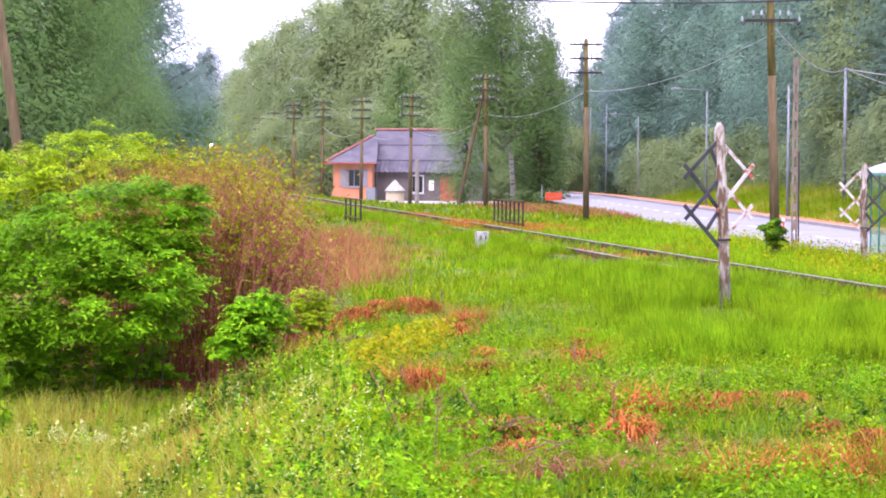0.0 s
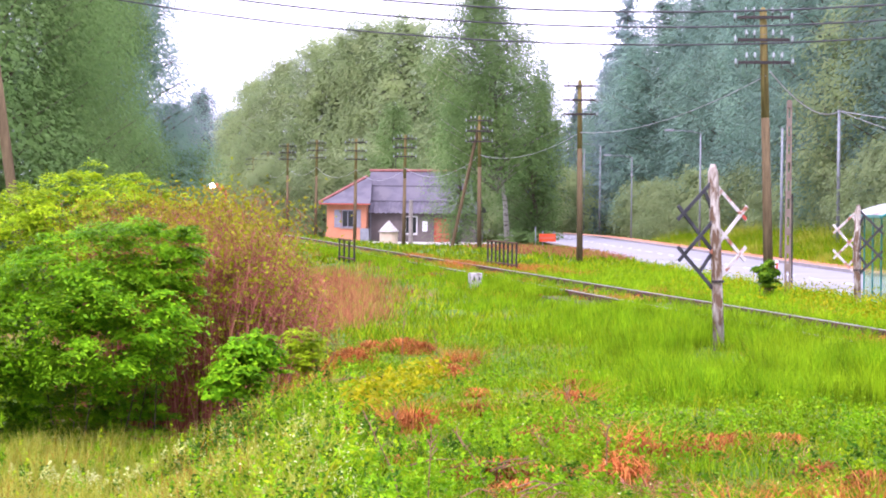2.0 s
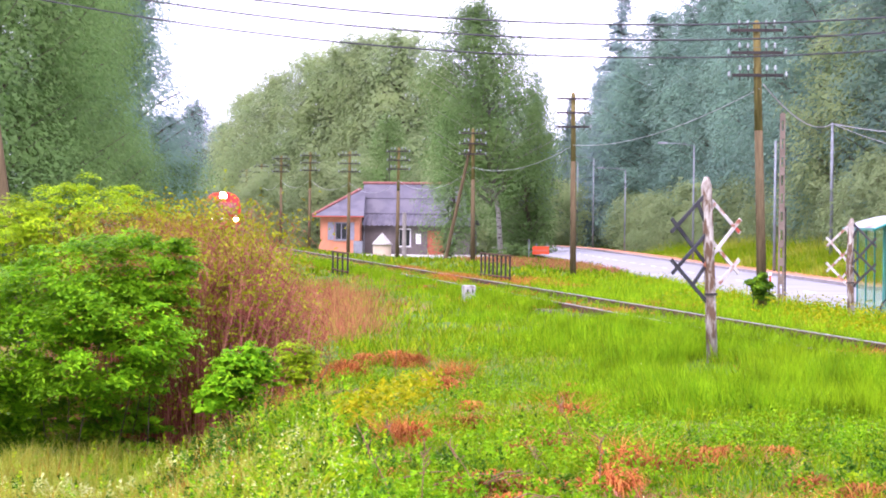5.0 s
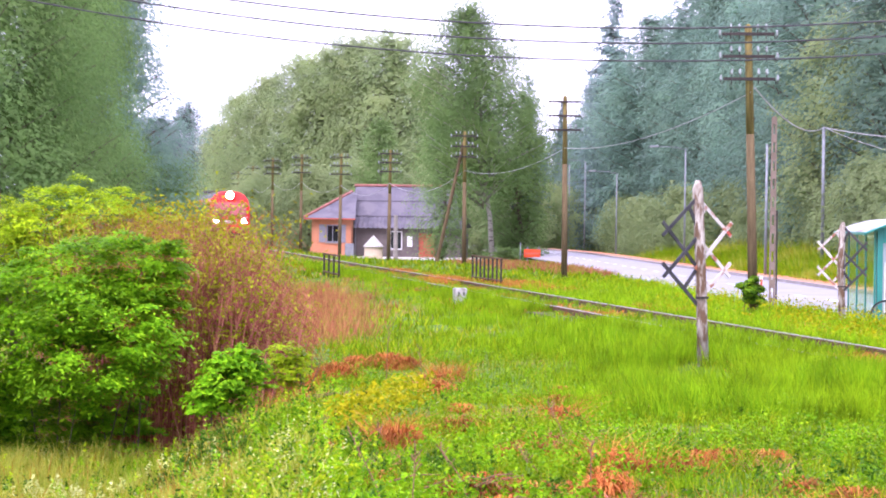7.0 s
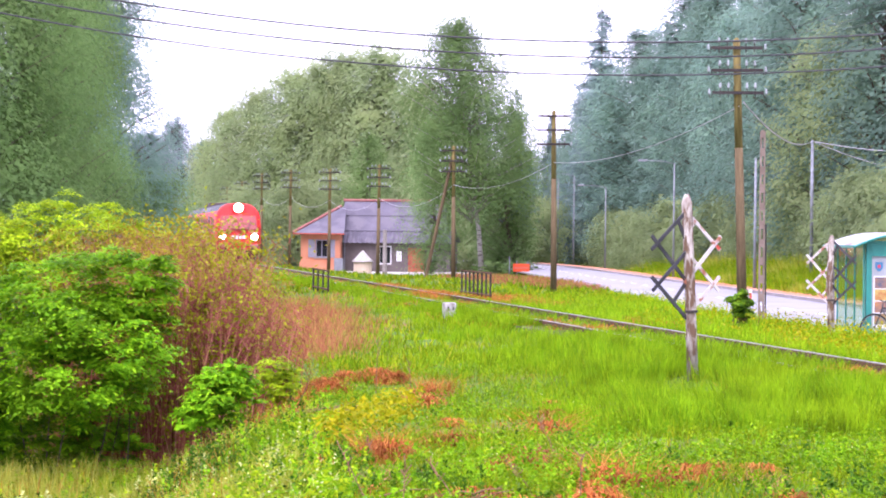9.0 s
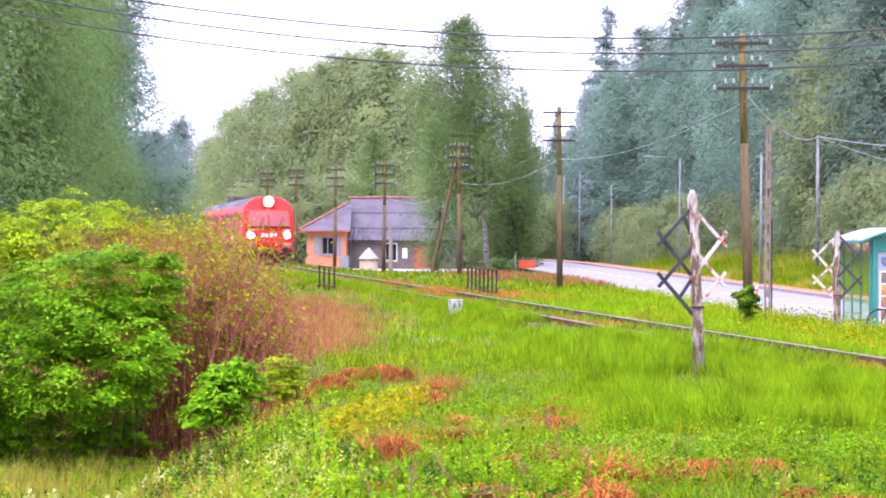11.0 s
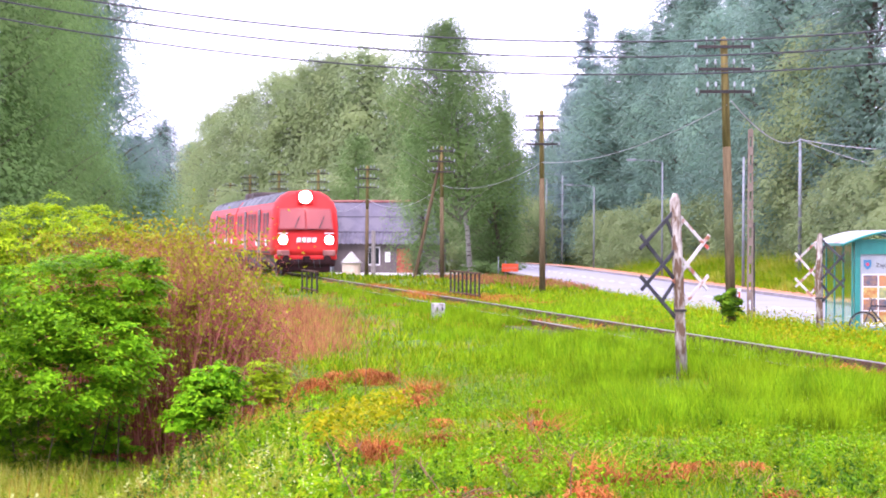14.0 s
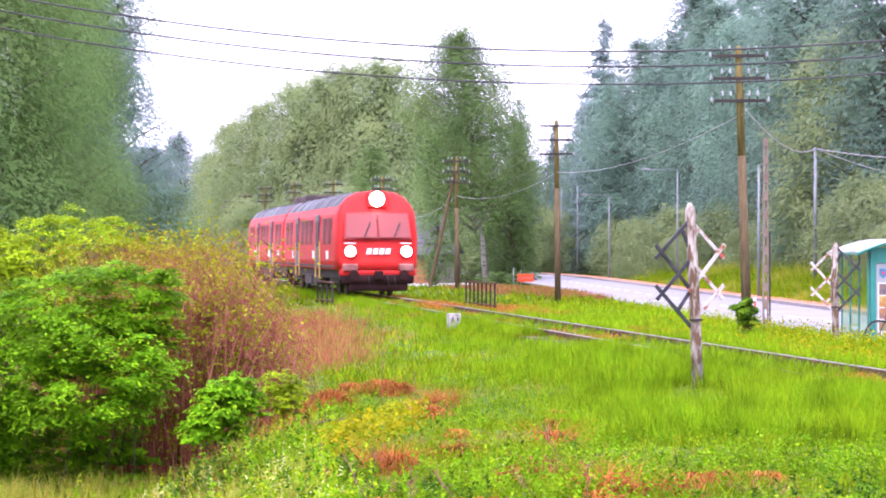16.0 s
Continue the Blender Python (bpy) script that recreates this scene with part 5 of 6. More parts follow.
def shrub(name, label, lobes, leaves, leaf, mat, bark, seed, stems=10, droop=0.2, shape=0.5, tier=0.9, cluster=80):
    """Foliage lobes (x, y, z, radius) on a handful of stems from the ground."""
    g = np.random.default_rng(seed)
    cx, cy = np.mean([q[0] for q in lobes]), np.mean([q[1] for q in lobes])
    back = max(q[1] for q in lobes) - cy
    t = thing(name, label, "bush", "bushes by the bank")
    for i in range(stems):
        st = bmesh.new()
        q = lobes[i % len(lobes)]
        rx, ry = q[0] * 0.7 + cx * 0.3 + g.uniform(-0.3, 0.3), q[1] * 0.7 + cy * 0.3 + back
        rz = float(ground_z(rx, ry)) - 0.05
        end = Vector((q[0] + g.uniform(-0.3, 0.3), q[1], q[2] + q[3] * 0.5))
        tube([(rx, ry, rz), Vector((rx, ry, rz)).lerp(end, 0.5) + Vector((g.uniform(-0.1, 0.1), 0, 0.1)), end], [0.009, 0.007, 0.003], 5, st)
        part("stem", st, bark, t)
    blob, faces = [], []
    vol = sum(q[3] ** 2 for q in lobes)
    for x, y, z, r in lobes:
        n = int(leaves * r * r / vol)
        m = max(4, n // cluster)
        cc = unit(m, g) * (r * g.uniform(0.45, 1.08, (m, 1)) ** 0.5)
        cc[:, 2] *= 0.85
        pick = g.integers(0, m, n)
        spread = g.normal(size=(n, 3)) * np.array([0.12, 0.12, 0.03]) * r ** 0.5
        outward = cc[pick] / (np.linalg.norm(cc[pick], axis=1)[:, None] + 1e-6)
        spread[:, 2] -= 1.6 * (spread[:, 0] ** 2 + spread[:, 1] ** 2)          # sprays arch over at their tips
        blob.append(cc[pick] + spread + np.array([x, y, z]))
        faces.append(outward * 0.45 + np.array([0, 0, tier]) + spread * 2.0)
    b = np.concatenate(blob)
    b[:, 2] = np.maximum(b[:, 2], ground_z(b[:, 0], b[:, 1]) + 0.03)
    v, f = leaf_arrays(b, leaf, leaf * shape, droop, 0, g, np.concatenate(faces), 0.5)
    raw_mesh("foliage", v, f, mat, t)
    return t


def lobes_at(spec, d):
    """Lobes given as they lie across and below the line of sight, at the distance d: (x, y, radius, depth)."""
    return [(px(a, d + e), d + e, EYE_Z - b / 4500.0 * (d + e), r) for a, b, r, e in spec]


shrub("bright_green_bush", "large bright green leafy bush on the bank", lobes_at([(-690, 130, 0.75, 0), (-600, 100, 0.7, 0.3), (-760, 200, 0.85, 0.2), (-640, 215, 0.9, -0.4), (-540, 90, 0.5, 0.5), (-560, 190, 0.7, 0),
      (-770, 330, 0.65, 1.0), (-690, 335, 0.6, 1.1), (-620, 320, 0.5, 1.2), (-850, 240, 0.9, 0.4), (-845, 340, 0.6, 1.0), (-520, 120, 0.35, 0.2), (-555, 280, 0.3, 0.7), (-880, 140, 0.7, 0.5), (-500, 70, 0.3, 0.3), (-800, 400, 0.45, 1.2), (-735, 400, 0.45, 1.3), (-670, 390, 0.4, 1.4), (-605, 375, 0.35, 1.4), (-860, 425, 0.36, 0.9), (-800, 432, 0.36, 0.9), (-740, 430, 0.36, 1.0), (-680, 425, 0.34, 1.0), (-625, 415, 0.32, 1.1), (-570, 390, 0.3, 1.2), (-530, 350, 0.3, 1.2)], 31), 74000, 0.078, M_LEAF_BUSH, M_BARK, 71, 14, 0.3, 0.40)
shrub("lime_bush", "yellow-green bush behind the green one", lobes_at([(-720, 5, 0.6, 1), (-650, -15, 0.55, 1), (-600, 10, 0.45, 1.4), (-780, 40, 0.7, 1), (-560, 0, 0.35, 2), (-840, 60, 0.8, 0.5), (-690, 50, 0.6, 0.6), (-900, 20, 0.7, 1), (-530, -12, 0.3, 2.2), (-500, 10, 0.25, 2.5), (-580, -25, 0.3, 1.8)], 34), 26000, 0.062, M_LEAF_LIME, M_BARK, 72, 10, 0.0, 0.5)
shrub("low_green_bush", "low rounded green bush at the slope's foot", lobes_at([(-395, 275, 0.27, 0), (-362, 258, 0.22, 0.2), (-420, 305, 0.22, 0), (-340, 262, 0.16, 0.2), (-385, 310, 0.27, 0.1), (-345, 238, 0.11, 0.1), (-412, 248, 0.13, 0), (-370, 234, 0.12, 0.1), (-325, 285, 0.12, 0.1), (-440, 325, 0.16, 0)], 30), 5200, 0.08, M_LEAF_BUSH, M_BARK, 73, 8, 0.3, 0.42, 0.45, 20)
shrub("yellow_green_weed_clump", "yellow-green weed clump on the slope", lobes_at([(-290, 238, 0.2, 0), (-265, 250, 0.17, 0.1), (-280, 270, 0.2, 0)], 31), 1300, 0.08, M_LEAF_LIME, M_STALK, 74, 6, 0.0, 0.3, 0.5, 14)
shrub("verge_bush", "dark olive bush at the road's far end", [(px(a, 176.0), 176.0, float(ground_z(px(a, 176.0), 176.0)) + r * 0.8, r) for a, r in ((66, 0.6), (84, 0.75), (102, 0.7), (120, 0.8), (138, 0.72), (156, 0.7), (170, 0.45))], 5000, 0.16, M_LEAF_A, M_BARK, 76, 8, 0.0, 0.5, 0.4, 24)
shrub("pole_foot_bush", "small green shrub growing at a pole's foot", lobes_at([(535, 110, 0.17, 0), (522, 106, 0.13, 0), (548, 108, 0.13, 0.1), (533, 126, 0.15, 0), (546, 128, 0.13, 0), (537, 94, 0.12, 0)], 60.6), 2200, 0.12, M_LEAF_DARK, M_BARK, 75, 5, 0.0, 0.5, 0.4, 24)


def twig_thicket():
    """The reddish half-bare shrub: arching thin twigs from many rootstocks, with sparse small leaves."""
    g = np.random.default_rng(77)
    t = thing("reddish_thicket", "reddish half-bare thicket of thin upright twigs", "bush", "bushes by the bank")
    stocks = 80
    sa, sd = g.uniform(-640, -335, stocks), g.uniform(32.8, 38, stocks)
    per = 62
    n = stocks * per
    a = np.repeat(sa, per)
    d = np.repeat(sd, per) + g.normal(size=n) * 0.3
    x = px(a, d) + g.normal(size=n) * 0.3
    u = np.clip((x / d * 4500 + 600) / 270, 0, 2)
    z = ground_z(x, d)
    top = EYE_Z + (58 - 28 * u + 16 * np.sin(a * 0.06)) / 4500 * d - 1.25 * step(u, 0.66, 0.98)
    h = np.clip(top - z, 0.5, 3.2) * g.uniform(0.35, 1.0, n) ** 0.6
    base = np.stack([x, d, z], 1)
    lean = (g.normal(size=n) * 0.16 + 0.16 * step(u, 0.5, 1.0))[:, None] * np.array([1, 0, 0]) + g.normal(size=(n, 1)) * 0.12 * np.array([0, 1, 0])
    s = np.array([0.007, 0.0, 0.0])
    m1 = base + np.array([0, 0, 0.5]) * h[:, None] + lean * h[:, None] * 0.3
    tip = base + np.array([0, 0, 1.0]) * h[:, None] + lean * h[:, None]
    v = np.stack([base - s, base + s, m1 + s * 0.8, m1 - s * 0.8, tip], 1).reshape(-1, 3)
    i = np.arange(n)[:, None] * 5
    f = np.concatenate([i + [[0, 1, 2]], i + [[0, 2, 3]], i + [[3, 2, 4]]], 1).reshape(-1, 3)
    tagged(raw_mesh("twig_mass", v, f, M_TWIG_RED, t), "", "", "", "stuff")
    # side sprigs
    m = 32000
    k = g.integers(0, n, m)
    w = g.uniform(0.35, 1.0, m)[:, None]
    p = base[k] + np.array([0, 0, 1]) * h[k][:, None] * w + lean[k] * h[k][:, None] * w ** 1.6
    sv, sf = leaf_arrays(p + g.normal(size=(m, 3)) * 0.06, 0.20, 0.012, 0, 0.9, g, simple=True)
    tagged(raw_mesh("sprig_mass", sv, sf, M_TWIG_RED, t), "", "", "", "stuff")
    m = 140000
    k = g.integers(0, n, m)
    w = g.uniform(0.04, 1.04, m)[:, None]
    p = base[k] + np.array([0, 0, 1]) * h[k][:, None] * w + lean[k] * h[k][:, None] * w ** 1.6 + g.normal(size=(m, 3)) * 0.10
    keep = g.uniform(size=m) < np.where(vnoise(p[:, 0] * 3, p[:, 2] * 3, 1.6, 31) > 0.36, 0.8, 0.3) * np.where(u[k] < 0.74, 1.0, 0.4)
    v, f = leaf_arrays(p[keep], 0.060, 0.040, 0.1, 0.2, g, simple=True)
    tagged(raw_mesh("leaf_mass", v, f, M_LEAF_OLIVE, t), "sparse olive leaves", "", "", "stuff")


twig_thicket()


def pine_sapling(x, y):
    g = np.random.default_rng(88)
    t = thing("pine_sapling", "small blue-green pine sapling at the hollow's edge", "tree", "", (x, y, float(ground_z(x, y)) - 0.05))
    part("stem", tube([(0, 0, 0), (0.02, 0, 0.5), (0.03, 0, 1.0)], [0.02, 0.014, 0.006], 6), M_BARK, t)
    pts, outs = [], []
    for i in range(22):
        a, z, L = g.uniform(0, 2 * math.pi), g.uniform(0.15, 0.95), g.uniform(0.2, 0.45)
        k = g.uniform(0.2, 1.0, 40)[:, None]
        end = np.array([math.cos(a) * L * (1.2 - z), math.sin(a) * L * (1.2 - z), z + 0.18])
        pts.append(np.array([0, 0, z]) * (1 - k) + end * k)
    p = np.concatenate(pts)
    v, f = leaf_arrays(p, 0.2, 0.012, 0, 0.6, g)
    tagged(raw_mesh("needle_mass", v, f, M_WEED, t), kind="stuff")


pine_sapling(-5.02, 26.5)

# ================= grass and weeds =================


def scatter(n, y0, y1, seed, lo=-0.205, hi=0.205):
    """Ground points in the wedge before the eye, denser near by."""
    g = np.random.default_rng(seed)
    y = np.exp(g.uniform(math.log(y0), math.log(y1), n))
    return g.uniform(lo, hi, n) * y, y, g


def spot(a, v):
    """The ground place seen a across and v below the level line of sight."""
    y = 1.9 * 4500 / v
    for _ in range(12):
        y = (EYE_Z - float(ground_z(px(a, y), y))) * 4500 / v
    return px(a, y), y


def near_any(x, y, spots):
    """How deep a place lies in any of the oval patches (a, v, width, depth): 1 at the centre, 0 and less outside."""
    best = np.full(len(x), -9.0)
    for a, v, w, d in spots:
        cx, cy = spot(a, v)
        best = np.maximum(best, 1 - np.hypot((x - cx) / w, (y - cy) / d))
    return best


RUST = [(-204, 282, 0.24, 0.5), (-100, 262, 0.16, 0.4), (-165, 262, 0.14, 0.4), (-330, 355, 0.2, 0.5), (-270, 340, 0.22, 0.6), (-350, 330, 0.25, 0.6), (-10, 280, 0.25, 0.6),
        (-95, 395, 0.10, 0.4), (195, 355, 0.07, 0.6), (275, 435, 0.06, 0.2), (355, 442, 0.06, 0.15), (440, 444, 0.05, 0.15), (275, 478, 0.06, 0.2), (495, 568, 0.14, 0.18), (600, 560, 0.1, 0.15), (705, 555, 0.1, 0.25), (-300, 300, 0.25, 0.8), (-250, 300, 0.2, 0.7), (-385, 372, 0.2, 0.5)]
BROWN = [(255, 545, 0.22, 0.35), (65, 480, 0.16, 0.35), (130, 548, 0.2, 0.4), (145, 413, 0.16, 0.2), (-5, 285, 0.22, 0.5), (560, 430, 0.12, 0.3), (176, 388, 0.16, 0.3), (12, 359, 0.2, 0.4), (330, 500, 0.2, 0.3), (-60, 430, 0.18, 0.3), (420, 520, 0.2, 0.3)]
YELLOW = [(-120, 360, 0.35, 1.2), (-70, 338, 0.28, 0.9), (-175, 385, 0.25, 0.8)]
DARK = [(-400, 440, 0.28, 0.6), (-470, 510, 0.2, 0.4), (-420, 465, 0.2, 0.4)]


def open_ground(x, y):
    off = np.abs(x - track_x(y))
    return (off > 1.75) & (np.abs(x - road_left(y) - ROAD_W / 2 - 0.6) > ROAD_W / 2 + 0.85)


def tufts(name, x, y, per, spread, height, width, mat, label, g, lean=0.5):
    v, f = tuft_arrays(x, y, per, spread, height, width, g, lean, 0.02, float(np.median(y)) > 52)
    return raw_mesh(name, v, f, mat, None, "stuff", label, "grass")


def loose_leaves(name, x, y, up, size, narrow, mat, label, g, category="weeds"):
    b = np.stack([x, y, ground_z(x, y) + up], 1)
    v, f = leaf_arrays(b, size, size * narrow, 0, 0.2, g)
    return raw_mesh(name, v, f, mat, None, "stuff", label, category)


def hollow_side(x, y):
    """Metres to the hollow's side of the bank's edge, with a ragged line."""
    return (-0.75 - 0.045 * (y - 16)) - x + 1.1 * (vnoise(x, y, 1.6, 9) - 0.5)


def grasses():
    # near meadow, low and mixed
    x, y, g = scatter(13500, 12, 48, 101)
    k = near_any(x, y + 0.5, RUST + BROWN + YELLOW) + 0.5 * (vnoise(x, y, 0.5, 3) - 0.5)
    hn = vnoise(x, y, 1.5, 4)
    ok = open_ground(x, y) & (k < 0.02) & (hn > 0.2) & (vnoise(x, y, 0.7, 17) < 0.71)
    h = (0.075 + 0.19 * hn ** 2 + 0.30 * np.clip(vnoise(x, y, 0.45, 44) - 0.5, 0, 1) + 0.06 * step(y, 26, 36))
    tufts("meadow_grass", x[ok], y[ok], 7, 0.05, h[ok], 0.010, M_GRASS, "bright green meadow grass of uneven height", g, 0.7)
    x, y, g = scatter(9000, 40, 110, 102)
    ok = open_ground(x, y)
    tufts("middle_grass", x[ok], y[ok], 5, 0.16, ((0.14 + 0.16 * vnoise(x, y, 3, 5)) * np.where((x > track_x(y) + 1.5) & (y < 66), 0.4, 1.0))[ok], 0.028, M_GRASS, "green grass beside the track", g, 0.6)
    x, y, g = scatter(9000, 90, 240, 112)
    ok = open_ground(x, y) & ~((y > 180) & (y < 203) & (x > -14) & (x < 6))
    tufts("far_grass", x[ok], y[ok], 3, 0.3, np.full(ok.sum(), 0.28), 0.08, M_GRASS, "green grass on the far verges", g, 0.6)
    # tall lime grass before the rails
    x, y, g = scatter(16000, 25, 78, 103, -0.06, 0.2)
    off = track_x(y) - x
    edge = vnoise(x, y, 2.5, 6)
    m = step(off, 0.9, 2.2) * step(5.4 - 0.1 * (y - 30) - off + 4.0 * (edge - 0.5), 0, 2.5)
    gap = (y > 46.5) & (y < 53) & (off < 1.5)
    m = np.maximum(m, 0.4 * (off > 0.82) * (off < 2.4))
    gap |= np.hypot((x - 3.35) / 0.45, (y - 33.4) / 3.0) < 1
    ok = (m > 0.12) & (off > 0.82) & ~gap & (g.uniform(size=len(x)) < 0.3 + m) & (near_any(x, y, RUST) < 0)
    tall = 0.14 + 0.40 * m * (0.35 + 0.9 * vnoise(x, y, 1.2, 7))
    tufts("tall_lime_grass", x[ok], y[ok], 10, 0.09, tall[ok], 0.011, M_GRASS_LIME, "tall fresh yellow-green grass along the track", g, 0.35)
    # on the track bed
    x, y, g = scatter(22000, 30, 170, 104, -0.11, 0.2)
    off = x - track_x(y)
    wild = vnoise(x, y, 3.0, 8)
    ok = (np.abs(off) < 1.8) & (np.abs(off - 0.72) > 0.14) & (wild > 0.40)
    hh = np.where((off < -0.5) & ~((y > 46.5) & (y < 53)), 0.17, np.where(off > 0, 0.19, 0.10))
    tufts("track_grass", x[ok], y[ok], 8, 0.10, hh[ok], 0.016, M_GRASS_LIME, "short grass growing between the rails", g, 0.8)
    ok = (np.abs(off) < 1.8) & (np.abs(off - 0.72) > 0.12) & (wild < 0.46)
    tufts("rusty_track_weeds", x[ok], y[ok], 7, 0.12, np.full(ok.sum(), 0.11), 0.03, M_GRASS_RUST, "dead rust-coloured weeds on the track bed", g, 1.5)
    # along the near rail, which it hides but for short stretches
    g = np.random.default_rng(120)
    y = np.exp(g.uniform(math.log(28), math.log(125), 5000))
    x = track_x(y) - g.uniform(0.80, 1.5, len(y))
    shown = ((y > 46.5) & (y < 53)) | ((y > 66) & (y < 80) & (vnoise(x, y, 4, 41) > 0.5)) | (vnoise(x, y, 3, 42) < 0.25)
    tufts("railside_grass", x[~shown], y[~shown], 6, 0.10, (0.20 + 0.16 * vnoise(x, y, 1.5, 43))[~shown], 0.016, M_GRASS_LIME, "fresh grass grown up along the rail", g, 0.5)
    # sunny bank between the road and the wood
    x, y, g = scatter(26000, 70, 260, 121, 0.02, 0.22)
    o = x - road_left(y) - ROAD_W
    ok = (o > 1.7) & (o < 9.5)
    tufts("bank_grass", x[ok], y[ok], 3, 0.25, (0.25 + 0.5 * vnoise(x, y, 4, 44))[ok], 0.05, M_GRASS, "tall pale grass on the roadside bank", g, 0.5)
    # verge between track and road
    x, y, g = scatter(20000, 38, 95, 106, 0.03, 0.21)
    off = x - track_x(y)
    ok = (off > 1.4) & (x < road_left(y) - 0.2)
    yl = ok & (vnoise(x, y, 2.0, 11) + 0.35 * step(x, 5, 9) > 0.62)
    loose_leaves("verge_weeds", x[yl], y[yl], g.uniform(0.05, 0.40, yl.sum()), 0.07, 0.6, M_WEED_YEL, "yellow-green flowering weeds on the verge", g)
    c = ok & (g.uniform(size=len(x)) < 0.3)
    tufts("verge_grass", x[c], y[c], 8, 0.13, (0.16 + 0.3 * vnoise(x, y, 2, 12))[c], 0.02, M_GRASS_LIME, "green verge grass beside the road", g, 0.5)
    # straw and green on the slope below the bushes
    x, y, g = scatter(7000, 12.5, 31, 107, -0.21, 0.0)
    e = hollow_side(x, y)
    dry = vnoise(x, y, 1.1, 13) + 0.25 * step(-x / y, 0.06, 0.17)
    ok = (e > 0.2) & (dry > 0.56) & (near_any(x, y, DARK + RUST) < 0.1)
    tufts("straw_grass", x[ok], y[ok], 11, 0.09, (0.14 + 0.30 * dry)[ok], 0.009, M_GRASS_DRY, "pale dry straw-coloured grass on the slope", g, 0.5)
    ok = (e > 0) & (dry < 0.75) & (near_any(x, y + 0.5, RUST) < 0)
    tufts("slope_grass", x[ok], y[ok], 8, 0.08, (0.12 + 0.25 * vnoise(x, y, 0.8, 14))[ok], 0.011, M_GRASS, "green grass among the straw", g, 0.6)
    # pinkish seeding grass behind the thicket
    x, y, g = scatter(7000, 36, 84, 108, -0.09, -0.015)
    m = 1 - np.hypot((x / y + 0.056) / 0.034, (np.log(y) - math.log(60)) / 0.42) + 1.1 * (vnoise(x, y, 2.2, 15) - 0.5)
    ok = (m > 0.1) & (g.uniform(size=len(x)) < m * 0.9)
    tufts("pink_seed_grass", x[ok], y[ok], 9, 0.14, (0.18 + 0.34 * vnoise(x, y, 1.0, 47))[ok], 0.014, M_GRASS_PINK, "reddish seeding grass behind the thicket", g, 0.5)
    # dead patches on the bank
    x, y, g = scatter(30000, 12, 42, 109, -0.15, 0.2)
    q = near_any(x, y, RUST) + 0.9 * (vnoise(x, y, 0.35, 16) - 0.5)
    ok = (q > 0.0) | ((vnoise(x, y, 0.7, 17) > 0.77) & (y < 30) & (x > -2.5))
    tufts("dead_grass_patches", x[ok], y[ok], 12, 0.07, (0.10 + 0.16 * (q > 0) + 0.16 * np.clip(q, 0, 0.8))[ok], 0.007, M_GRASS_RUST, "flattened rust-brown dead grass patches", g, 1.5)
    q = near_any(x, y, BROWN) + 0.9 * (vnoise(x, y, 0.35, 18) - 0.5)
    ok = q > 0.0
    tufts("dead_twig_litter", x[ok], y[ok], 6, 0.06, np.full(ok.sum(), 0.13), 0.008, M_TWIG_RED, "brown dead stalks lying in the grass", g, 3.0)
    # dead patches along the far track and a dry strip before the road's end
    x, y, g = scatter(26000, 44, 150, 131, -0.03, 0.16)
    q = near_any(x, y, [(-78, 90, 0.7, 7), (1, 103, 0.8, 6), (106, 110, 1.1, 6), (150, 116, 0.8, 5), (185, 121, 0.6, 3), (356, 153, 0.7, 2.2), (617, 190, 0.5, 1.8)]) + 0.5 * (vnoise(x, y, 0.8, 61) - 0.5)
    ok = (q > 0.05) & (np.abs(x - track_x(y) - 0.72) > 0.1)
    tufts("dead_track_grass", x[ok], y[ok], 9, 0.12, np.full(ok.sum(), 0.22), 0.02, M_GRASS_RUST, "rust-orange dead grass between the far rails", g, 1.2)
    q = near_any(x, y, [(120, 76, 2.0, 9), (170, 78, 2.4, 9), (225, 86, 1.8, 7), (70, 72, 2.0, 9)]) + 0.7 * (vnoise(x, y, 1.4, 62) - 0.5)
    ok = (q > 0.0) & open_ground(x, y)
    tufts("dry_verge_grass", x[ok], y[ok], 7, 0.2, np.full(ok.sum(), 0.32), 0.022, M_GRASS_PINK, "pale reddish dry grass before the road", g, 0.7)
    # tall pale grass on the bank beyond the road
    g = np.random.default_rng(133)
    y = np.exp(g.uniform(math.log(62), math.log(185), 9000))
    far = g.uniform(1.3, 5.5, 9000)
    x = road_left(y) + ROAD_W + far
    tall = (0.35 + 0.16 * far) * (0.55 + 0.8 * vnoise(x, y, 2.2, 63))
    dry = vnoise(x, y, 4.0, 64) > 0.62
    tufts("bank_grass", x[~dry], y[~dry], 5, 0.25, tall[~dry], 0.03, M_GRASS, "tall green grass on the road bank", g, 0.5)
    tufts("pale_bank_grass", x[dry], y[dry], 5, 0.25, tall[dry], 0.03, M_GRASS_DRY, "tall pale seeding grass on the road bank", g, 0.5)
    # broad-leaved weeds in clumps
    x, y, g = scatter(120000, 12, 42, 110)
    m = vnoise(x, y, 0.55, 19)
    ok = open_ground(x, y) & (m > 0.53) & (near_any(x, y, RUST + BROWN) < -0.05)
    up = g.uniform(0.0, 1.0, len(x)) * (0.04 + 0.9 * np.clip(m - 0.48, 0, 1))
    loose_leaves("low_weeds", x[ok], y[ok], up[ok], 0.042, 0.45, M_WEED, "low broad-leaved green weeds", g)
    x, y, g = scatter(50000, 13, 30, 111, -0.13, 0.03)
    q = near_any(x, y, YELLOW) + 1.0 * (vnoise(x, y, 0.4, 20) - 0.5)
    ok = q > 0.15
    loose_leaves("yellow_weeds", x[ok], y[ok], g.uniform(0.12, 0.42, ok.sum()), 0.07, 0.5, M_WEED_YEL, "patch of yellowing leafy weeds", g)
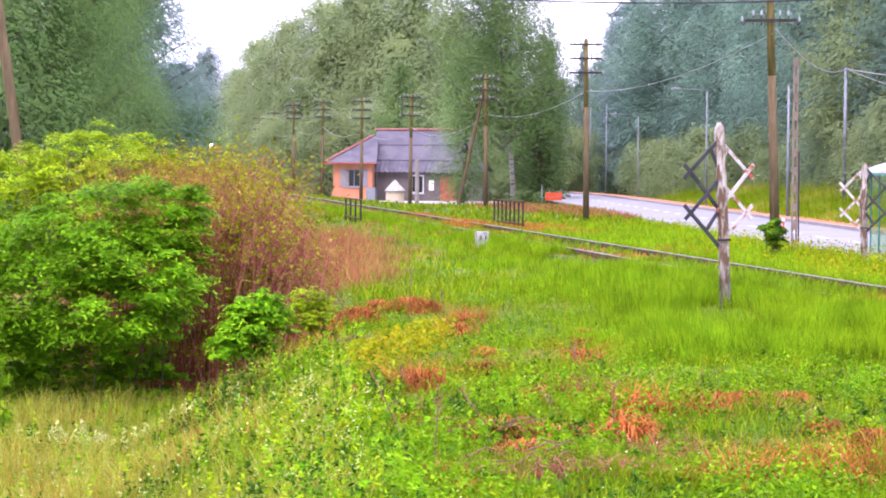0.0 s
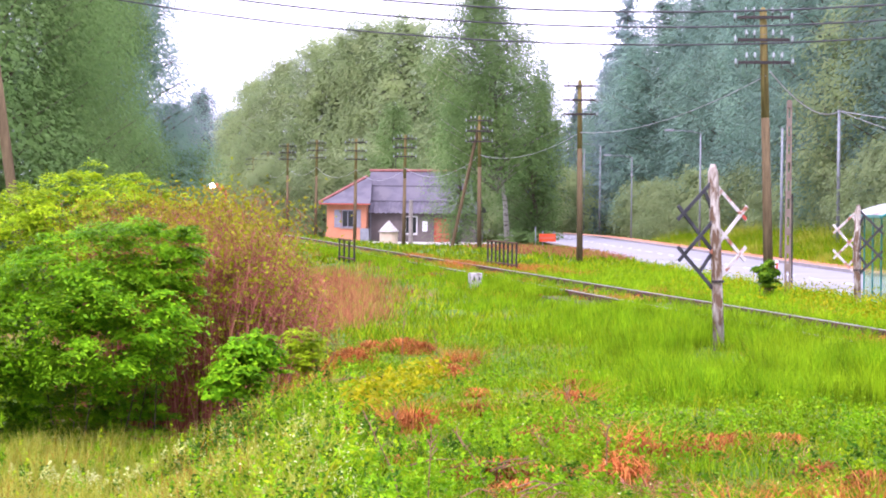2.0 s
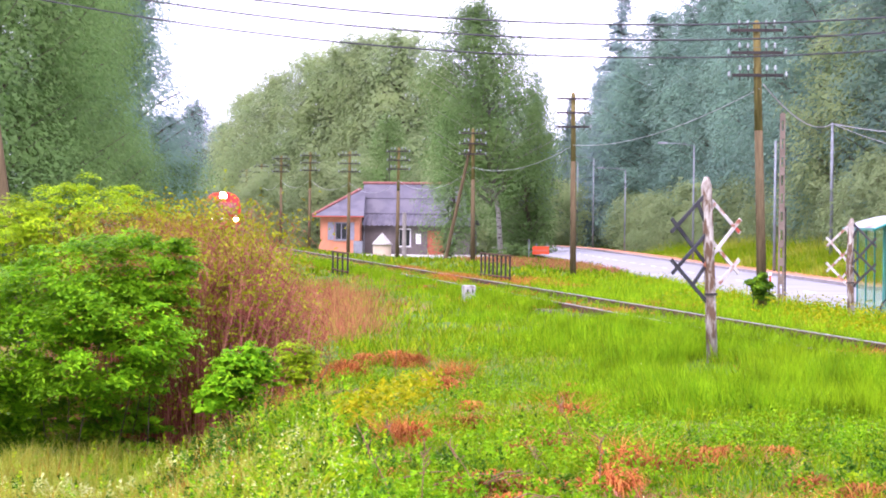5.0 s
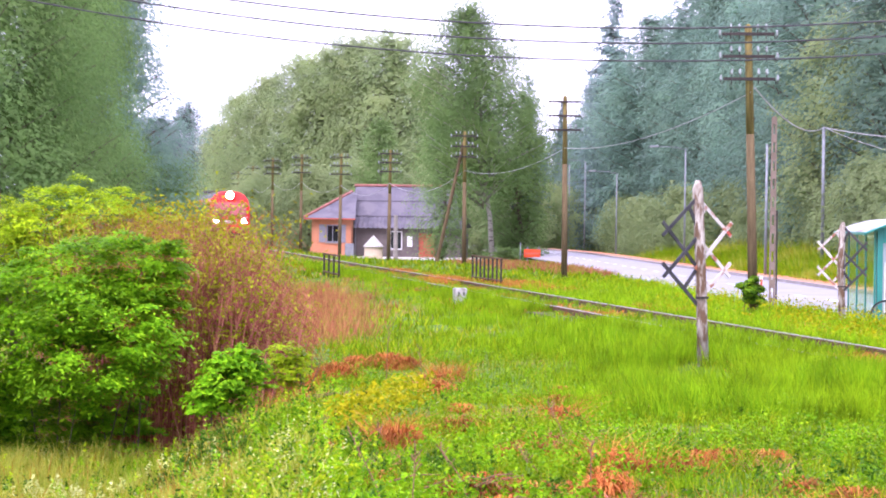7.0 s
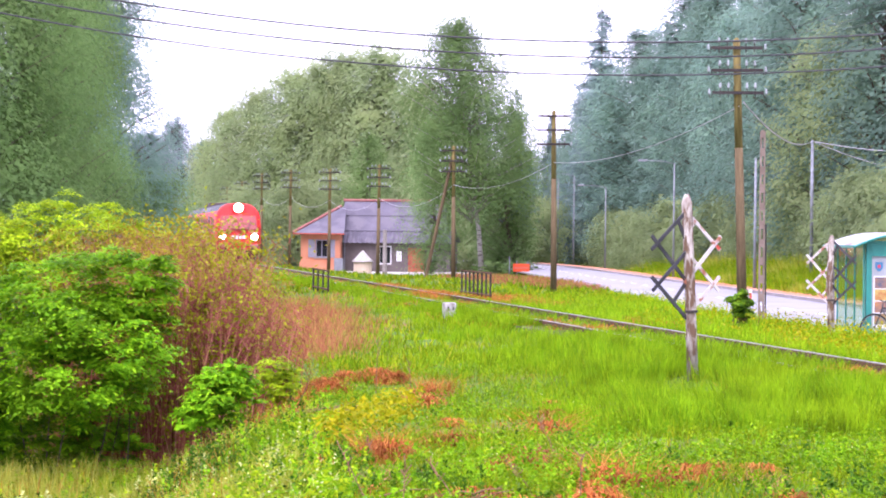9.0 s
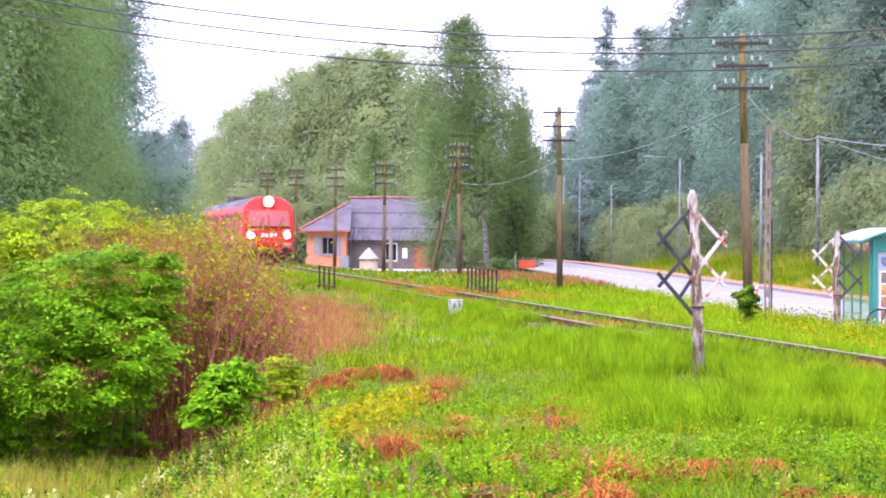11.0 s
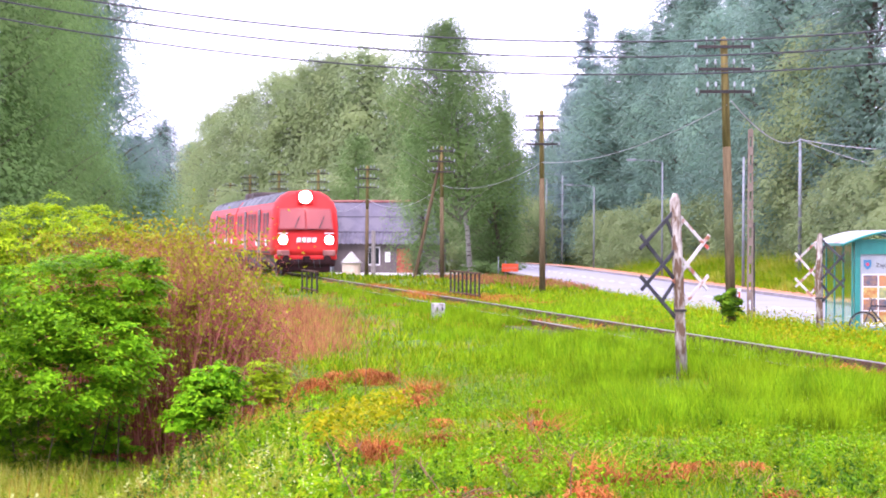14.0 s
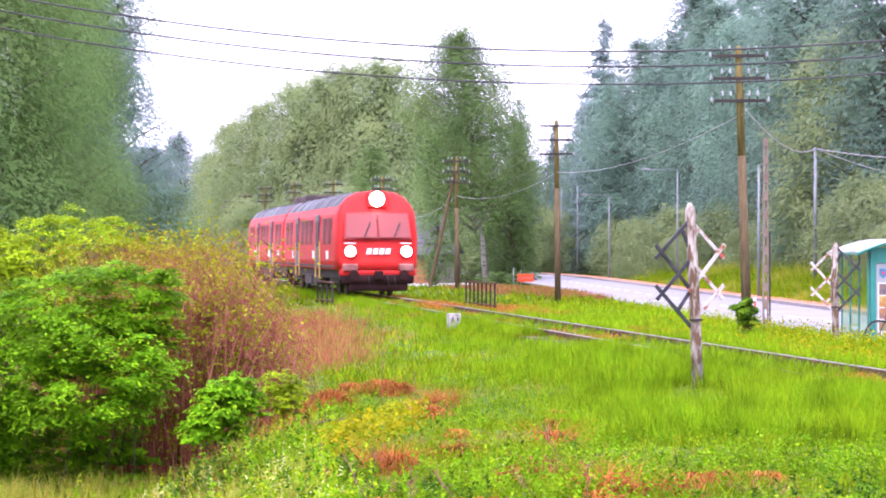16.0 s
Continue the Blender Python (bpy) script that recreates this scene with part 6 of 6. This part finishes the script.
    q = near_any(x, y, DARK) + 0.6 * (vnoise(x, y, 0.4, 21) - 0.5)
    ok = q > 0.05
    loose_leaves("dark_weeds", x[ok], y[ok], g.uniform(0.03, 0.42, ok.sum()) * np.clip(q[ok] * 3, 0.2, 1), 0.06, 0.4, M_LEAF_DARK, "dark green leafy weed clump", g)
    # specks of white blossom
    x, y, g = scatter(900, 12.5, 34, 113)
    ok = open_ground(x, y) & (vnoise(x, y, 0.8, 22) > 0.55)
    loose_leaves("white_blossoms", x[ok], y[ok], g.uniform(0.12, 0.30, ok.sum()), 0.014, 0.9, M_FLOWER, "tiny white flowers over the grass", g, "flowers")
    x, y, g = scatter(600, 13, 24, 114, -0.19, -0.06)
    ok = (hollow_side(x, y) > 0) & (vnoise(x, y, 0.7, 23) > 0.56)
    loose_leaves("creamy_blossoms", x[ok], y[ok], g.uniform(0.22, 0.42, ok.sum()), 0.02, 0.8, M_FLOWER, "creamy flower heads among the straw", g, "flowers")


def spires(n, y0, y1, seed, lo, hi, h, mat, name, label, cut, keep=None, per=26, size=0.05):
    """Upright leafy weeds: leaves set round a standing axis, narrowing upwards."""
    x, y, g = scatter(n, y0, y1, seed, lo, hi)
    ok = open_ground(x, y) & (vnoise(x, y, 0.9, seed + 1) > cut) & (track_x(y) - x > 2.2) & (near_any(x, y + 0.5, RUST) < -0.15)
    if keep is not None:
        ok &= keep(x, y)
    x, y = x[ok], y[ok]
    m = len(x) * per
    hh = np.repeat(h * g.uniform(0.5, 1.25, len(x)), per)
    u = g.uniform(0.05, 1.0, m)
    a = g.uniform(0, 2 * np.pi, m)
    r = 0.075 * (1.05 - u) * np.repeat(g.uniform(0.6, 1.4, len(x)), per)
    tilt = np.repeat(g.normal(size=len(x)) * 0.12, per)
    px_, py_ = np.repeat(x, per) + r * np.cos(a) + tilt * u * hh, np.repeat(y, per) + r * np.sin(a)
    b = np.stack([px_, py_, np.repeat(ground_z(x, y), per) + u * hh], 1)
    v, f = leaf_arrays(b, size, size * 0.35, 0, 0.35, g)
    raw_mesh(name, v, f, mat, None, "stuff", label, "weeds")


def weeds_standing():
    slope = lambda x, y: hollow_side(x, y) > -0.3
    bank = lambda x, y: hollow_side(x, y) < 0.2
    spires(1200, 12.5, 30, 130, -0.2, 0.0, 0.42, M_WEED, "slope_weeds", "upright green weeds on the slope", 0.5, slope)
    spires(550, 12.5, 30, 144, -0.2, 0.0, 0.40, M_LEAF_LIME, "pale_slope_weeds", "upright yellow-green weeds on the slope", 0.5, slope)
    spires(1000, 12.5, 28, 132, -0.2, -0.02, 0.44, M_LEAF_DEEP, "dark_slope_weeds", "dark upright weeds on the slope", 0.56, slope)
    spires(1700, 12.5, 36, 134, -0.09, 0.2, 0.17, M_WEED, "bank_weeds", "upright green weeds on the bank", 0.48, bank, 20, 0.045)
    spires(420, 12.5, 34, 136, -0.09, 0.2, 0.17, M_LEAF_LIME, "pale_bank_weeds", "yellow-green weeds on the bank", 0.54, bank, 20, 0.045)
    spires(900, 12.5, 30, 138, -0.09, 0.2, 0.16, M_LEAF_DEEP, "dark_bank_weeds", "dark green weeds on the bank", 0.58, bank, 18, 0.045)
    spires(420, 13, 26, 140, -0.19, -0.04, 0.42, M_FLOWER, "cream_flower_spikes", "cream flower spikes among the straw", 0.56, slope, 22, 0.028)
    # rust-tinted seed plumes standing over the straw
    x, y, g = scatter(700, 18, 29, 142, -0.21, -0.08)
    ok = (hollow_side(x, y) > 0.2) & (vnoise(x, y, 1.2, 143) > 0.52)
    tufts("rusty_seed_plumes", x[ok], y[ok], 3, 0.05, np.full(ok.sum(), 0.5), 0.007, M_GRASS_RUST, "rust-tinted seed plumes over the straw", g, 0.35)


grasses()
weeds_standing()


def hummock(a, v, r, h, seed):
    """A rounded cushion of dead grass: fine blades that fall outwards from a raised crown."""
    g = np.random.default_rng(seed)
    x, y = spot(a, v)
    n = int(1500 * r) + 60
    q = np.sqrt(g.uniform(0, 1, n)) * r
    an = g.uniform(0, 2 * np.pi, n)
    wob = 1 + 0.25 * np.sin(3 * an + seed)
    bx, by = x + q * np.cos(an) * wob, y + q * np.sin(an) * wob
    dome = h * np.clip(1 - (q / r) ** 2, 0, 1)
    base = np.stack([bx, by, ground_z(bx, by) + dome * 0.75 - 0.02], 1)
    out = np.stack([np.cos(an), np.sin(an), np.zeros(n)], 1)
    side = np.stack([-np.sin(an), np.cos(an), np.zeros(n)], 1) * 0.006
    ln = g.uniform(0.08, 0.2, (n, 1))
    mid = base + out * ln * 0.4 + np.array([0, 0, 0.45]) * ln
    tip = base + out * ln * g.uniform(0.7, 1.2, (n, 1)) + np.array([0, 0, 0.2]) * ln * g.normal(0.6, 0.9, (n, 1))
    vv = np.stack([base - side, base + side, mid + side, mid - side, tip], 1).reshape(-1, 3)
    i = np.arange(n)[:, None] * 5
    ff = np.concatenate([i + [[0, 1, 2]], i + [[0, 2, 3]], i + [[3, 2, 4]]], 1).reshape(-1, 3)
    raw_mesh("dead_grass_hummock", vv, ff, M_GRASS_RUST, None, "stuff", "rounded hummock of rust-orange dead grass", "grass")


bank_rng = np.random.default_rng(900)
for k in range(34):              # small dead tufts strewn over the bank
    a, v = float(bank_rng.uniform(-330, 640)), float(bank_rng.uniform(300, 570))
    if a > -330 + (v - 300) * 0.9 and not (v < 400 and a > 250):
        hummock(a, v, float(bank_rng.uniform(0.06, 0.14)), float(bank_rng.uniform(0.05, 0.10)), 600 + k)
for k, (a, v, r, h) in enumerate(((-196, 280, 0.36, 0.24), (-112, 256, 0.27, 0.20), (-78, 268, 0.2, 0.16), (-160, 258, 0.22, 0.16), (-303, 291, 0.26, 0.16), (-344, 339, 0.18, 0.1), (-296, 346, 0.28, 0.12),
                                  (-86, 394, 0.22, 0.14), (-30, 300, 0.3, 0.14), (195, 353, 0.18, 0.16), (19, 370, 0.2, 0.1), (143, 415, 0.26, 0.12), (278, 435, 0.2, 0.12),
                                  (281, 480, 0.2, 0.12), (60, 484, 0.3, 0.14), (-15, 284, 0.28, 0.12), (578, 548, 0.2, 0.09), (726, 498, 0.2, 0.12), (450, 562, 0.18, 0.09), (660, 562, 0.2, 0.1))):
    hummock(a, v, r, h, 300 + k)


def weed_clump(a, v, stems, h, spread, mat, label, seed, size=0.05, per=34):
    """A clump of upright leafy stems, some forked, leaves set round them."""
    g = np.random.default_rng(seed)
    x, y = spot(a, v)
    sx, sy = x + g.normal(size=stems) * spread, y + g.normal(size=stems) * spread * 1.3
    hh = h * g.uniform(0.55, 1.1, stems)
    lean = g.normal(size=(stems, 2)) * 0.16
    k = np.repeat(np.arange(stems), per)
    u = g.uniform(0.06, 1.0, len(k))
    an = g.uniform(0, 2 * np.pi, len(k))
    rr = 0.085 * (1.1 - u) * g.uniform(0.3, 1.2, len(k))
    b = np.stack([sx[k] + lean[k, 0] * u * hh[k] + rr * np.cos(an), sy[k] + lean[k, 1] * u * hh[k] + rr * np.sin(an), ground_z(sx, sy)[k] + u * hh[k]], 1)
    vv, ff = leaf_arrays(b, size, size * 0.36, 0, 0.3, g)
    raw_mesh("weed_clump", vv, ff, mat, None, "stuff", label, "weeds")


DARK_CLUMP, PALE_CLUMP, CREAM_CLUMP, GREEN_CLUMP = "dark green leafy weed clump", "pale grey-green upright weed clump", "cream flowering weed clump", "fresh green leafy weed clump"
for k, (a, v, n, h, sp, mat, lab) in enumerate(((-485, 372, 22, 0.34, 0.2, M_LEAF_DEEP, DARK_CLUMP), (-452, 360, 20, 0.32, 0.2, M_WEED, GREEN_CLUMP), (-520, 376, 20, 0.36, 0.2, M_PALE_WEED, PALE_CLUMP), (-420, 440, 60, 0.44, 0.24, M_LEAF_DEEP, DARK_CLUMP), (-375, 455, 44, 0.36, 0.2, M_LEAF_DEEP, DARK_CLUMP), (-496, 506, 46, 0.34, 0.2, M_LEAF_DEEP, DARK_CLUMP),
        (-620, 400, 22, 0.5, 0.2, M_PALE_WEED, PALE_CLUMP), (-590, 415, 16, 0.42, 0.16, M_PALE_WEED, PALE_CLUMP), (-520, 395, 16, 0.4, 0.2, M_PALE_WEED, PALE_CLUMP), (-250, 275, 16, 0.5, 0.16, M_PALE_WEED, PALE_CLUMP),
        (-540, 425, 24, 0.36, 0.2, M_FLOWER, CREAM_CLUMP), (-500, 470, 20, 0.32, 0.2, M_FLOWER, CREAM_CLUMP), (-690, 430, 22, 0.4, 0.22, M_FLOWER, CREAM_CLUMP), (-740, 520, 22, 0.36, 0.22, M_FLOWER, CREAM_CLUMP), (-640, 520, 18, 0.32, 0.22, M_FLOWER, CREAM_CLUMP),
        (-230, 330, 20, 0.24, 0.3, M_WEED, GREEN_CLUMP), (-330, 390, 24, 0.26, 0.3, M_WEED, GREEN_CLUMP), (-240, 430, 24, 0.26, 0.3, M_WEED, GREEN_CLUMP), (-150, 470, 22, 0.26, 0.25, M_WEED, GREEN_CLUMP),
        (-60, 520, 20, 0.24, 0.25, M_WEED, GREEN_CLUMP), (90, 440, 22, 0.24, 0.25, M_WEED, GREEN_CLUMP), (170, 520, 22, 0.26, 0.25, M_WEED, GREEN_CLUMP), (60, 400, 18, 0.2, 0.25, M_WEED, GREEN_CLUMP), (220, 470, 18, 0.22, 0.22, M_WEED, GREEN_CLUMP),
        (-20, 460, 18, 0.22, 0.2, M_LEAF_DEEP, DARK_CLUMP), (110, 490, 16, 0.2, 0.2, M_LEAF_DEEP, DARK_CLUMP), (-180, 410, 16, 0.22, 0.2, M_LEAF_DEEP, DARK_CLUMP), (740, 470, 22, 0.28, 0.25, M_LEAF_DEEP, DARK_CLUMP), (680, 400, 18, 0.26, 0.3, M_WEED, GREEN_CLUMP), (400, 380, 20, 0.2, 0.4, M_WEED, GREEN_CLUMP))):
    weed_clump(a, v, n, h, sp, mat, lab, 400 + k)


def brush_bundle(a, v, turn, length, seed):
    """Fallen brown stems lying together in the grass."""
    g = np.random.default_rng(seed)
    x, y = spot(a, v)
    t = thing("fallen_brush", "bundle of fallen brown stems in the grass", "brushwood", "fallen brush on the bank", (x, y, float(ground_z(x, y)) + 0.03), turn)
    for i in range(9):
        o, z, l = g.normal() * 0.1, g.uniform(0.0, 0.12), length * g.uniform(0.25, 0.6)
        w = g.normal() * 0.45
        dx, dy = math.cos(w) * l, math.sin(w) * l
        x0 = g.normal() * 0.15
        part("stem", tube([(x0 - dx, o - dy, z), (x0, o + g.normal() * 0.03, z + 0.05), (x0 + dx, o + dy, z + g.uniform(-0.04, 0.12))], [0.006, 0.005, 0.002], 5), M_STALK, t)


for k, (a, v, turn, ln) in enumerate(((110, 545, 35, 0.35), (60, 492, -20, 0.3), (-180, 330, 48, 0.6))):
    brush_bundle(a, v, turn, ln, 500 + k)


def dry_stalk(a, v, h, lean, group="dry stalks on the bank"):
    x, y = spot(a, v)
    t = thing("dry_stalk", "thin dry brown weed stalk standing in the grass", "plant stalk", group, (x, y, float(ground_z(x, y)) - 0.03))
    part("stem", tube([(0, 0, 0), (lean * 0.4, 0, h * 0.55), (lean, 0, h)], [0.005, 0.004, 0.002], 5), M_STALK, t)
    hd = bmesh.new()
    for i in range(7):
        u = 0.7 + 0.3 * i / 7
        bar((lean * u, 0, h * u), (lean * u + random.uniform(-0.05, 0.05), random.uniform(-0.04, 0.04), h * u + 0.05), 0.006, 0.006, hd)
    tagged(part("seed_head", hd, M_STALK, t), kind="stuff")


for a, v, h, le in ((-90, 585, 0.75, -0.28), (-62, 580, 0.65, 0.02), (255, 490, 0.45, 0.0), (45, 500, 0.42, -0.22), (-105, 405, 0.25, -0.1), (215, 405, 0.45, -0.18), (-110, 300, 0.9, 0.03), (-45, 300, 0.6, -0.05), (180, 470, 0.3, -0.2), (-250, 420, 0.4, 0.2), (-520, 400, 0.6, 0.05), (-560, 410, 0.55, -0.05), (-480, 395, 0.6, 0.1)):
    dry_stalk(a, v, h, le)


def motions():
    """The railcar comes up the straight track towards the crossing."""
    a = math.degrees(math.atan(SLOPE))
    rows = [(0, 240.0), (1, 234.0), (2, 226.5), (3, 217.0), (4.2, 205.2), (5.5, 192.3), (7, 177.2), (9, 157.3), (11.5, 132.8), (13, 117.7), (14.5, 103.1), (16, 88.1)]
    walk(TRAIN, [(t, pose(track_x(y), y, 0, 0, 0, a)) for t, y in rows])
    ts, ys = [r[0] for r in rows], [r[1] for r in rows]
    run = math.hypot(1, SLOPE) / 0.43
    times = [k / FPS for k in range(int(16 * FPS) + 1)]
    for ws, yc in WHEELS:
        walk(ws, [(t, pose(0, yc, 0.43, math.degrees((240.0 - float(np.interp(t, ts, ys))) * run))) for t in times])


motions()
